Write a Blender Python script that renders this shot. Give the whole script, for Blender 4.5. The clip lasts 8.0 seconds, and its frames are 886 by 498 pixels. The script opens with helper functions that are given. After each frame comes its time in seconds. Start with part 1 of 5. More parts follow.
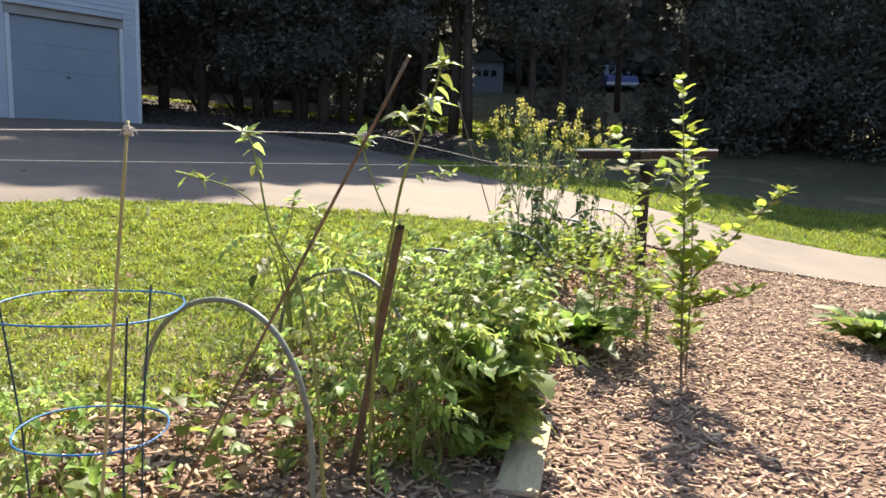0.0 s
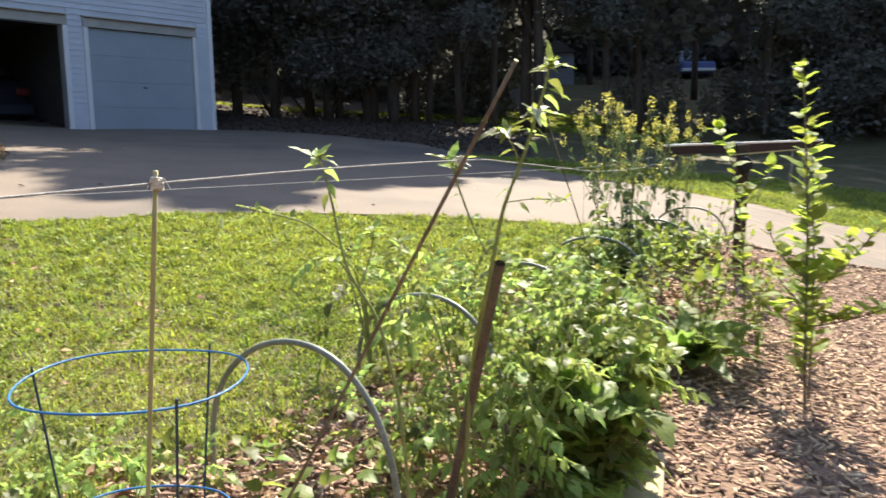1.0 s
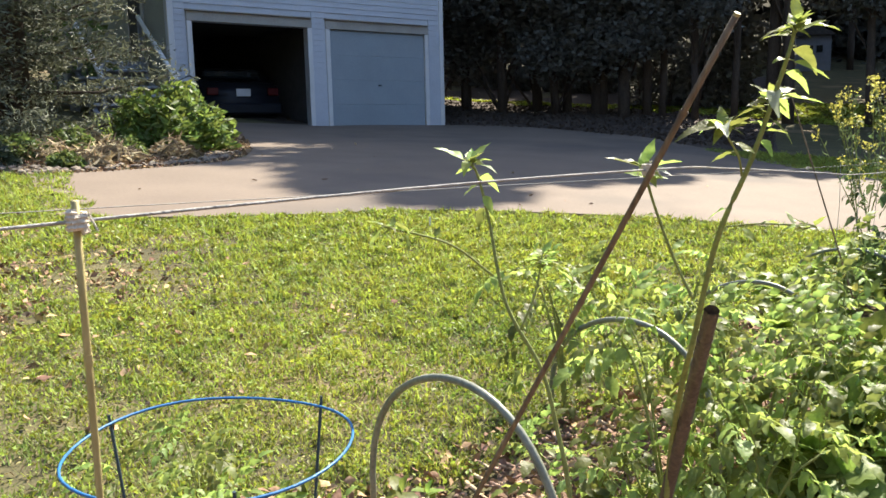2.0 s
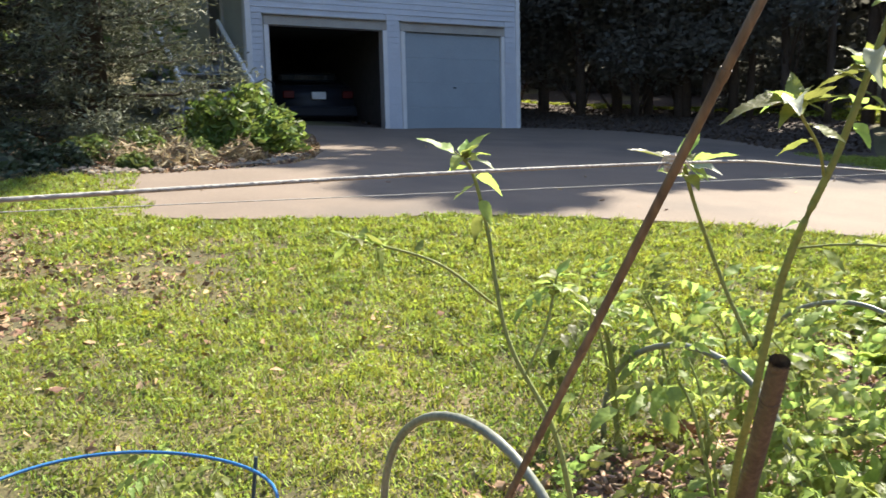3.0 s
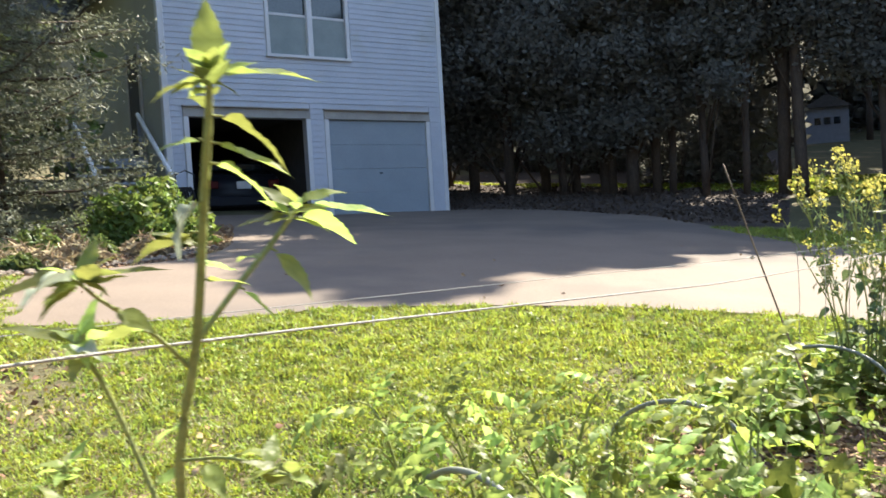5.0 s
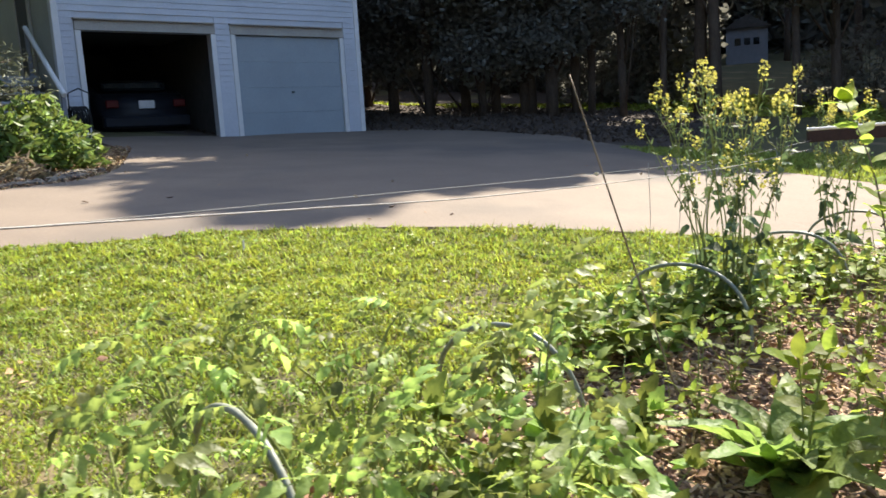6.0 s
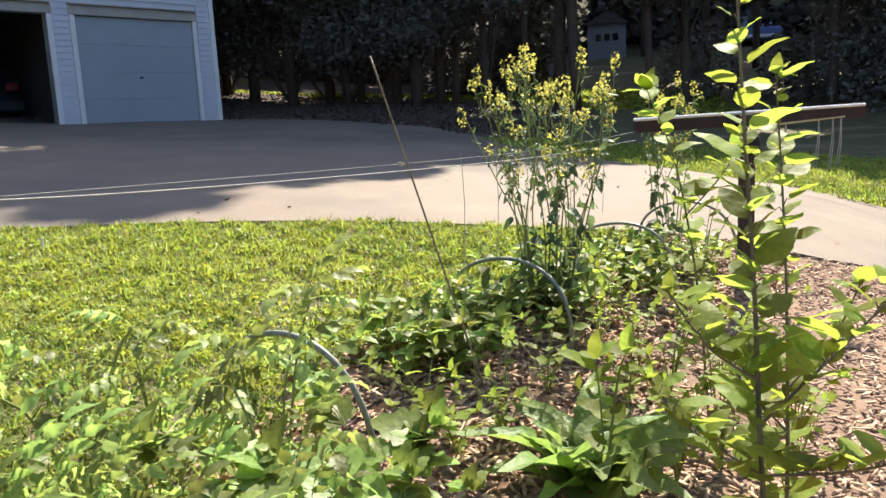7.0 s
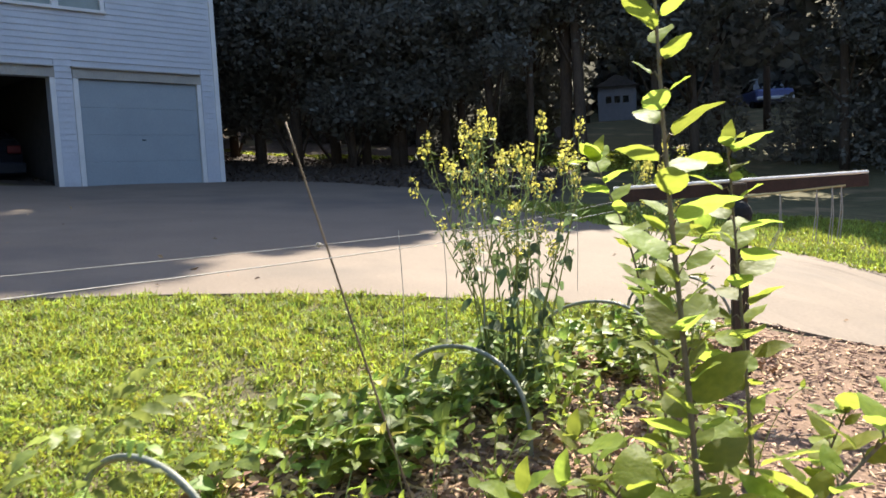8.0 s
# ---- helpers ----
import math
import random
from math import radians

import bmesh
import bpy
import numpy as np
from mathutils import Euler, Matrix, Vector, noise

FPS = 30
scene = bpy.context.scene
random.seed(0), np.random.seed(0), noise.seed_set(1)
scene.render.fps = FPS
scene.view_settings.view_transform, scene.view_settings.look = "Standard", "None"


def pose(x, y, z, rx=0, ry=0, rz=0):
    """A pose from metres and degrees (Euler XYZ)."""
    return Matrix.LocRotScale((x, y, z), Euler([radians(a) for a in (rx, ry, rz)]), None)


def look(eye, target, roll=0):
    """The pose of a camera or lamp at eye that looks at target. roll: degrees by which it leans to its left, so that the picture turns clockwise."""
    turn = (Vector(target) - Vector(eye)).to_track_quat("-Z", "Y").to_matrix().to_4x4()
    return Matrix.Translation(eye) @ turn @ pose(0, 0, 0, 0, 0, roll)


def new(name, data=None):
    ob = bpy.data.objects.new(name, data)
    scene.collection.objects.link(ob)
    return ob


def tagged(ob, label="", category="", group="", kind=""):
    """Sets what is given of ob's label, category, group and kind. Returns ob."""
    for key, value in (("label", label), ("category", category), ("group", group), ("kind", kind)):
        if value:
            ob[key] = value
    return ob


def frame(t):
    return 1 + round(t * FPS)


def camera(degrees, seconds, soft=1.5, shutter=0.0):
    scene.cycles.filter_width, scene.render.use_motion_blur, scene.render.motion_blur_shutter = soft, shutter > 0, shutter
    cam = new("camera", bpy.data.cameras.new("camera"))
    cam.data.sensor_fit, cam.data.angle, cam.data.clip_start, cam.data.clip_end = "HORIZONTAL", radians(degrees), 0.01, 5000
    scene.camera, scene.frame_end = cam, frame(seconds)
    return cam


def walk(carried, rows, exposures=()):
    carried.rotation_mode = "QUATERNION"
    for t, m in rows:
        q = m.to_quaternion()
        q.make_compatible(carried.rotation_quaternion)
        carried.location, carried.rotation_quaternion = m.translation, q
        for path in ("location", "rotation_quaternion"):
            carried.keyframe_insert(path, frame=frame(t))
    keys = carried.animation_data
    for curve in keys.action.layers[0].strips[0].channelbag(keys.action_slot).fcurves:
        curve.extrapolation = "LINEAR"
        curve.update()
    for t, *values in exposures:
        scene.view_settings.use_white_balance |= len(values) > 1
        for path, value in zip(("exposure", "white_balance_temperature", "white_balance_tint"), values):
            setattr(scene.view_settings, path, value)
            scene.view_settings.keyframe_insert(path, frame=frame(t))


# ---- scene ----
cam = camera(58.07, 8.0, soft=1.55, shutter=0.2)
ROWS = [
    (0.0, 0.0724, 0.1323, 1.0550, 0.501, -8.004, -1.283),
    (0.5, 0.0011, 0.3080, 1.0908, 1.584, -9.619, -0.291),
    (1.0, -0.0019, 0.4471, 1.1003, 5.413, -8.385, 0.773),
    (1.5, 0.0142, 0.7175, 1.1028, 18.655, -8.163, 1.167),
    (1.7, 0.0210, 0.7737, 1.1052, 20.487, -8.706, 1.386),
    (2.8, 0.0156, 1.0722, 1.0805, 25.257, -7.687, 1.050),
    (3.0, 0.0228, 1.1447, 1.0772, 27.390, -8.099, 1.311),
    (3.5, 0.1014, 1.2570, 1.0965, 38.470, -6.648, 2.067),
    (4.0, 0.1926, 1.3263, 1.1409, 42.630, -0.799, 2.265),
    (4.5, 0.2836, 1.3857, 1.1389, 31.102, 0.753, 3.343),
    (5.0, 0.3579, 1.5136, 1.1243, 23.772, -2.511, 3.289),
    (6.5, 0.7507, 1.9572, 1.0568, 14.818, -9.648, 3.392),
    (7.0, 0.8174, 2.1065, 1.0462, 10.099, -9.462, 2.859),
    (7.5, 0.8615, 2.2834, 1.0794, 10.255, -8.533, 2.697),
    (8.0, 1.0117, 2.5279, 1.0726, 11.275, -5.146, 2.855),
]
walk(cam, [(t, pose(x, y, z, 90 + pitch, roll, yaw)) for t, x, y, z, yaw, pitch, roll in ROWS], exposures=[(0.0, 1.73), (1.5, 1.73), (3.5, 1.78), (4.4, 2.12), (5.2, 2.0), (6.5, 1.76), (8.0, 1.80)])
# ---- end camera

# ---- light ----
SUN_FROM = Vector((0.215, 0.945, 1.06)).normalized()
world = bpy.data.worlds.new("sky")
scene.world = world
world.use_nodes = True
wn = world.node_tree
sky = wn.nodes.new("ShaderNodeTexSky")
sky.sky_type = "NISHITA"
sky.sun_disc = False
sky.sun_elevation = math.asin(SUN_FROM.z)
sky.sun_rotation = math.atan2(SUN_FROM.x, SUN_FROM.y)
wn.links.new(sky.outputs[0], wn.nodes["Background"].inputs[0])
wn.nodes["Background"].inputs[1].default_value = 0.13
sun = new("sun", bpy.data.lights.new("sun", "SUN"))
sun.data.energy, sun.data.angle, sun.data.color = 5.0, radians(0.6), (1.0, 0.915, 0.77)
sun.matrix_world = look(SUN_FROM * 60, (0, 0, 0))


# ---- materials ----
def material(name, tone, tone2=None, rough=0.8, metal=0.0, scale=6.0, fine=60.0, bump=0.2, sheer=0.0, vary=0.0, island=False, spec=0.3, stretch=(1, 1, 1), stain=None, local=False):
    """A surface with coarse and fine variation between two tones, fine relief, and light passing through where sheer."""
    m = bpy.data.materials.new(name)
    m.use_nodes = True
    t = m.node_tree
    p, out = t.nodes["Principled BSDF"], t.nodes["Material Output"]
    add, link = t.nodes.new, t.links.new
    tone2 = tone2 or tuple(c * 0.7 for c in tone)
    pos = add("ShaderNodeTexCoord").outputs["Object"] if local else add("ShaderNodeNewGeometry").outputs["Position"]
    mapping = add("ShaderNodeMapping")
    mapping.inputs["Scale"].default_value = stretch
    link(pos, mapping.inputs[0])
    big, small = add("ShaderNodeTexNoise"), add("ShaderNodeTexNoise")
    for n, s, d in ((big, scale, 4), (small, fine, 3)):
        n.inputs["Scale"].default_value, n.inputs["Detail"].default_value = s, d
        link(mapping.outputs[0], n.inputs["Vector"])
    ramp = add("ShaderNodeMapRange")
    ramp.inputs[1].default_value, ramp.inputs[2].default_value = 0.35, 0.65
    both = add("ShaderNodeMath")
    both.operation = "MULTIPLY_ADD"
    both.inputs[1].default_value = 0.5
    half = add("ShaderNodeMath")
    half.operation = "MULTIPLY"
    half.inputs[1].default_value = 0.5
    link(big.outputs[0], both.inputs[0])
    link(small.outputs[0], half.inputs[0])
    link(half.outputs[0], both.inputs[2])
    link(both.outputs[0], ramp.inputs[0])
    mix = add("ShaderNodeMix")
    mix.data_type = "RGBA"
    mix.inputs[6].default_value, mix.inputs[7].default_value = (*tone2, 1), (*tone, 1)
    link(ramp.outputs[0], mix.inputs[0])
    colour = mix.outputs[2]
    if stain:
        blot = add("ShaderNodeTexNoise")
        blot.inputs["Scale"].default_value, blot.inputs["Detail"].default_value = stain[1], 5
        link(pos, blot.inputs["Vector"])
        edge = add("ShaderNodeMapRange")
        edge.inputs[1].default_value, edge.inputs[2].default_value = stain[2], stain[2] + 0.12
        link(blot.outputs[0], edge.inputs[0])
        over = add("ShaderNodeMix")
        over.data_type = "RGBA"
        over.inputs[7].default_value = (*stain[0], 1)
        link(edge.outputs[0], over.inputs[0])
        link(colour, over.inputs[6])
        colour = over.outputs[2]
    if vary:
        hsv = add("ShaderNodeHueSaturation")
        which = add("ShaderNodeNewGeometry").outputs["Random Per Island"] if island else add("ShaderNodeObjectInfo").outputs["Random"]
        span = add("ShaderNodeMapRange")
        span.inputs[3].default_value, span.inputs[4].default_value = 1 - vary, 1 + vary
        link(which, span.inputs[0])
        link(span.outputs[0], hsv.inputs["Value"])
        hue = add("ShaderNodeMapRange")
        hue.inputs[3].default_value, hue.inputs[4].default_value = 0.5 - 0.05 * vary, 0.5 + 0.05 * vary
        link(which, hue.inputs[0])
        link(hue.outputs[0], hsv.inputs["Hue"])
        link(colour, hsv.inputs["Color"])
        colour = hsv.outputs[0]
    link(colour, p.inputs["Base Color"])
    p.inputs["Roughness"].default_value, p.inputs["Metallic"].default_value = rough, metal
    p.inputs["Specular IOR Level"].default_value = spec
    if bump:
        b = add("ShaderNodeBump")
        b.inputs["Strength"].default_value, b.inputs["Distance"].default_value = bump, 0.02
        link(both.outputs[0], b.inputs["Height"])
        link(b.outputs[0], p.inputs["Normal"])
    if sheer:
        tr, ms = add("ShaderNodeBsdfTranslucent"), add("ShaderNodeMixShader")
        bright = add("ShaderNodeHueSaturation")
        bright.inputs["Saturation"].default_value, bright.inputs["Value"].default_value = 1.05, 1.9
        bright.inputs["Hue"].default_value = 0.485
        link(colour, bright.inputs["Color"])
        link(bright.outputs[0], tr.inputs[0])
        ms.inputs[0].default_value = sheer
        link(p.outputs[0], ms.inputs[1])
        link(tr.outputs[0], ms.inputs[2])
        link(ms.outputs[0], out.inputs[0])
    return m


M_SOIL = material("lawn_soil", (0.115, 0.10, 0.045), (0.055, 0.05, 0.024), 0.95, scale=3, fine=40, bump=0.6, stain=((0.20, 0.145, 0.08), 0.8, 0.58))
M_GRASS = material("grass_blade", (0.265, 0.30, 0.055), (0.10, 0.15, 0.028), 0.6, scale=1.1, fine=6, bump=0, sheer=0.35, vary=0.55, island=True, stain=((0.28, 0.235, 0.09), 0.9, 0.64))
M_WEED = material("clover_leaf", (0.27, 0.30, 0.05), (0.085, 0.13, 0.022), 0.5, scale=1.3, fine=7, bump=0, sheer=0.35, vary=0.6, island=True)
M_BARE = material("mulch_soil", (0.21, 0.135, 0.09), (0.10, 0.062, 0.042), 0.95, scale=9, fine=60, bump=0.8)
M_CHIP = material("wood_chip", (0.43, 0.29, 0.20), (0.25, 0.155, 0.105), 0.85, scale=20, fine=120, bump=0.3, vary=0.5)
M_CHIPS = material("wood_chips", (0.43, 0.29, 0.20), (0.25, 0.155, 0.105), 0.85, scale=20, fine=120, bump=0.3, vary=0.5, island=True)
M_THATCH = material("lawn_thatch", (0.30, 0.25, 0.115), (0.15, 0.12, 0.055), 0.9, scale=2, fine=40, bump=0, sheer=0.15, vary=0.5, island=True)
M_LITTER = material("leaf_litter", (0.40, 0.26, 0.155), (0.22, 0.13, 0.075), 0.9, scale=20, fine=90, bump=0.2, vary=0.5, island=True)
M_CONCRETE = material("concrete", (0.172, 0.135, 0.104), (0.128, 0.10, 0.077), 0.85, scale=1.2, fine=45, bump=0.2, stain=((0.105, 0.087, 0.072), 0.45, 0.53))
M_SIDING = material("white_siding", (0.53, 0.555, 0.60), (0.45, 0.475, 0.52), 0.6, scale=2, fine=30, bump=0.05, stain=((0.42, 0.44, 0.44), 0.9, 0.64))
M_TRIM = material("white_trim", (0.68, 0.68, 0.67), (0.60, 0.60, 0.59), 0.55, scale=4, fine=50, bump=0.05)
M_DOORPANEL = material("garage_door_paint", (0.31, 0.355, 0.385), (0.26, 0.30, 0.325), 0.5, scale=1.5, fine=40, bump=0.04)
M_HEAD = material("weathered_head_trim", (0.42, 0.40, 0.36), (0.31, 0.29, 0.26), 0.7, scale=3, fine=40, bump=0.1)
M_STEP = material("grey_step_paint", (0.40, 0.42, 0.44), (0.30, 0.31, 0.33), 0.7, scale=3, fine=40, bump=0.1)
# Grey-olive instead of white: the side walls' shade is in this tone
M_SIDEWALL = material("shaded_olive_siding", (0.33, 0.34, 0.30), (0.27, 0.28, 0.25), 0.7, scale=2, fine=30, bump=0.08)
M_ROOF = material("roof_shingle", (0.10, 0.09, 0.085), (0.06, 0.055, 0.05), 0.9, scale=8, fine=70, bump=0.5)
# Dark tone; puts the garage's shade into its floor and raised door
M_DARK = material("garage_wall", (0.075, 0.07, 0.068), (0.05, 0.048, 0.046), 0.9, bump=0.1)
M_GLASS = material("window_glass", (0.02, 0.025, 0.03), (0.015, 0.02, 0.022), 0.05, bump=0, spec=0.8)
M_BLIND = material("window_blind", (0.30, 0.34, 0.33), (0.22, 0.26, 0.25), 0.8, bump=0.1, scale=3)
M_STONE = material("pale_stone", (0.22, 0.18, 0.14), (0.075, 0.062, 0.05), 0.85, scale=14, fine=80, bump=0.4, vary=0.4)
M_BARK = material("bark", (0.10, 0.075, 0.055), (0.045, 0.034, 0.027), 0.95, scale=7, fine=50, bump=0.8, stretch=(1, 1, 0.25))
M_TRUNK = material("brown_pole", (0.12, 0.072, 0.052), (0.07, 0.043, 0.032), 0.9, scale=5, fine=60, bump=0.5, stretch=(1, 1, 0.2))
M_GUARD = material("faded_yellow_guard", (0.34, 0.25, 0.09), (0.22, 0.16, 0.07), 0.6, scale=8, fine=60, bump=0.1)
# Paler and greyer than real leaves, to put the woods' haze into the colour
M_FOLIAGE = material("woodland_leaf", (0.15, 0.15, 0.132), (0.125, 0.126, 0.11), 0.95, scale=0.7, fine=4, bump=0, sheer=0.3, vary=0.15, spec=0.1, island=True)
M_LEFTLEAF = material("bright_woodland_leaf", (0.11, 0.15, 0.045), (0.05, 0.075, 0.025), 0.5, scale=0.7, fine=4, bump=0, sheer=0.35, vary=0.5, island=True)
M_IVY = material("ivy_leaf", (0.045, 0.062, 0.03), (0.025, 0.036, 0.018), 0.5, scale=3, fine=12, bump=0, sheer=0.15, vary=0.4, island=True)
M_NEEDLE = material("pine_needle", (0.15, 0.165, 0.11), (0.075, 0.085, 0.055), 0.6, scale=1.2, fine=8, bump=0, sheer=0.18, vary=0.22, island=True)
# Darker copy of the needles, with the pines' shade put into the colour
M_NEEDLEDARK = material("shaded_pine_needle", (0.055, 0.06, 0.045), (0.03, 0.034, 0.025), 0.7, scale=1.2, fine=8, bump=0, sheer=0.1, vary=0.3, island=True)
M_WOODSOIL = material("woodland_soil", (0.075, 0.055, 0.042), (0.035, 0.026, 0.021), 0.95, scale=2.5, fine=30, bump=0.5)
M_STRAW = material("dry_straw", (0.37, 0.31, 0.20), (0.20, 0.16, 0.10), 0.8, scale=12, fine=60, bump=0, sheer=0.2, vary=0.4, island=True)
# Grey lifted tone, again with haze put into the leaf colour
M_FAR = material("far_woods_leaf", (0.15, 0.155, 0.14), (0.11, 0.115, 0.105), 0.9, spec=0.1, scale=0.4, fine=2, bump=0, vary=0.5, island=True)
M_TOMATO = material("tomato_leaf", (0.225, 0.285, 0.078), (0.12, 0.165, 0.046), 0.45, scale=18, fine=90, bump=0.25, sheer=0.48, vary=0.55, spec=0.25)
M_PALE = material("pale_leaf_underside", (0.34, 0.38, 0.28), (0.24, 0.28, 0.19), 0.5, scale=18, fine=90, bump=0.15, sheer=0.3, vary=0.2)
M_TSTEM = material("tomato_stem", (0.26, 0.285, 0.09), (0.16, 0.19, 0.06), 0.7, scale=20, fine=160, bump=0.3, sheer=0.1)
M_BED = material("bed_leaf", (0.20, 0.26, 0.065), (0.10, 0.145, 0.036), 0.45, scale=14, fine=80, bump=0.15, sheer=0.48, vary=0.55, spec=0.22)
M_APPLE = material("apple_leaf", (0.185, 0.235, 0.045), (0.12, 0.165, 0.032), 0.52, scale=20, fine=90, bump=0.2, sheer=0.57, vary=0.35, spec=0.14)
M_COMFREY = material("comfrey_leaf", (0.15, 0.21, 0.055), (0.085, 0.13, 0.034), 0.5, scale=16, fine=70, bump=0.4, sheer=0.45, vary=0.35, spec=0.25)
M_KALE = material("blue_green_leaf", (0.095, 0.135, 0.058), (0.05, 0.078, 0.035), 0.55, scale=16, fine=70, bump=0.2, sheer=0.3, vary=0.3)
M_BLOOM = material("yellow_petal", (0.50, 0.48, 0.11), (0.25, 0.26, 0.07), 0.6, scale=30, fine=100, bump=0, sheer=0.3, vary=0.15, island=True)
M_SHRUB = material("shrub_leaf", (0.15, 0.215, 0.052), (0.07, 0.105, 0.03), 0.55, scale=10, fine=60, bump=0, sheer=0.35, vary=0.4, island=True)
M_BAMBOO = material("bamboo", (0.23, 0.165, 0.10), (0.08, 0.058, 0.04), 0.75, scale=12, fine=120, bump=0.2, stretch=(1, 1, 0.2))
M_CANE = material("pale_cane", (0.42, 0.36, 0.17), (0.30, 0.255, 0.11), 0.6, scale=12, fine=120, bump=0.2, stretch=(1, 1, 0.2))
M_TWIG = material("sapling_bark", (0.20, 0.165, 0.11), (0.12, 0.095, 0.065), 0.8, scale=14, fine=120, bump=0.3, stretch=(1, 1, 0.3))
M_PIPE = material("rusty_pipe", (0.15, 0.112, 0.08), (0.07, 0.052, 0.04), 0.8, metal=0.0, scale=14, fine=130, bump=0.4)
M_STRING = material("grey_cord", (0.36, 0.35, 0.33), (0.24, 0.23, 0.21), 0.8, scale=60, fine=300, bump=0.4)
M_KNOT = material("pale_twine", (0.66, 0.60, 0.50), (0.48, 0.42, 0.34), 0.8, scale=60, fine=300, bump=0.4)
M_CAGE = material("blue_wire", (0.035, 0.16, 0.36), (0.025, 0.10, 0.24), 0.4, scale=30, fine=150, bump=0.1)
M_CAGELEG = material("dark_green_wire", (0.035, 0.06, 0.07), (0.025, 0.04, 0.05), 0.5, scale=30, fine=150, bump=0.1)
M_HOOP = material("grey_green_pipe", (0.24, 0.25, 0.20), (0.13, 0.14, 0.11), 0.45, scale=14, fine=90, bump=0.1)
M_POST = material("weathered_post", (0.075, 0.05, 0.035), (0.04, 0.028, 0.02), 0.9, scale=9, fine=70, bump=0.6, stretch=(1, 1, 0.2))
M_BOARD = material("weathered_board", (0.46, 0.38, 0.24), (0.33, 0.26, 0.16), 0.85, scale=9, fine=80, bump=0.4, stretch=(1, 0.2, 1), local=True)
M_SUNTOP = material("sunlit_top", (0.76, 0.74, 0.70), (0.64, 0.62, 0.58), 0.8, scale=9, fine=70, bump=0.3)
M_RAIL = material("red_brown_board", (0.05, 0.028, 0.022), (0.03, 0.018, 0.015), 0.8, scale=9, fine=70, bump=0.3)
M_CAR = material("dark_car_paint", (0.014, 0.016, 0.022), (0.011, 0.013, 0.018), 0.45, bump=0, spec=0.25)
M_PLATE = material("white_plate", (0.62, 0.62, 0.60), (0.5, 0.5, 0.5), 0.5, bump=0)
M_RED = material("red_lens", (0.10, 0.012, 0.012), (0.07, 0.01, 0.01), 0.25, bump=0, spec=0.5)
M_BLUECAR = material("blue_car_paint", (0.10, 0.13, 0.30), (0.08, 0.10, 0.24), 0.35, bump=0, spec=0.5)
M_RUBBER = material("black_rubber", (0.02, 0.02, 0.02), (0.012, 0.012, 0.012), 0.85, bump=0.1)
M_SHED = material("grey_shed", (0.25, 0.26, 0.29), (0.19, 0.20, 0.23), 0.8, bump=0.1)
M_POTTERY = material("terracotta", (0.42, 0.18, 0.09), (0.32, 0.13, 0.06), 0.8, bump=0.2)


# ---- tools ----
def smooth(a, b, x):
    k = min(1.0, max(0.0, (x - a) / (b - a)))
    return k * k * (3 - 2 * k)


def height(x, y):
    """The ground: it rises to the drive and the garage, and further to the woods."""
    s = ((x + 0.8) * -0.877 + (y - 2.2) * 0.480)
    z = -0.07 - 0.085 * x + 0.038 * y + 0.08 * math.tanh(s / 0.5) - 0.13 * smooth(7, 16, y) * smooth(0, -8, x)
    if x < -9:
        z += 0.05 * (-9 - x)
    z += 0.07 * max(0.0, y - 19) + 0.03 * max(0.0, y - 24) * smooth(-4, 4, x) + 0.085 * max(0.0, x - 5)
    return z + 0.015 * math.sin(1.7 * x + 0.6) * math.sin(1.3 * y)


def mesh_object(name, verts, faces, mat, parent=None, label="", shade=False):
    me = bpy.data.meshes.new(name)
    me.from_pydata([tuple(v) for v in verts], [], [tuple(f) for f in faces])
    me.materials.append(mat)
    if shade:
        me.shade_smooth()
    ob = new(name, me)
    ob.parent = parent
    if label:
        tagged(ob, label)
    return ob


def part(name, bm, mat, parent=None, label="", shade=False):
    me = bpy.data.meshes.new(name)
    bm.to_mesh(me)
    bm.free()
    me.materials.append(mat)
    if shade:
        me.shade_smooth()
    ob = new(name, me)
    ob.parent = parent
    if label:
        tagged(ob, label)
    return ob


def piece(name, me, parent, m):
    ob = new(name, me)
    ob.parent = parent
    ob.matrix_local = m
    return ob


def thing(name, label, category, at=(0, 0, 0), turn=0.0, group=""):
    ob = new(name)
    ob.empty_display_size = 0.1
    ob.matrix_world = pose(*at, 0, 0, turn)
    return tagged(ob, label, category, group)


def box(bm, x0, x1, y0, y1, z0, z1, bevel=0.0):
    r = bmesh.ops.create_cube(bm, size=1, matrix=Matrix.LocRotScale(((x0 + x1) / 2, (y0 + y1) / 2, (z0 + z1) / 2), None, (x1 - x0, y1 - y0, z1 - z0)))
    if bevel:
        es = list({e for v in r["verts"] for e in v.link_edges})
        bmesh.ops.bevel(bm, geom=es, offset=bevel, segments=1, affect="EDGES")


def boxed(*a, bevel=0.0):
    bm = bmesh.new()
    box(bm, *a, bevel=bevel)
    return bm


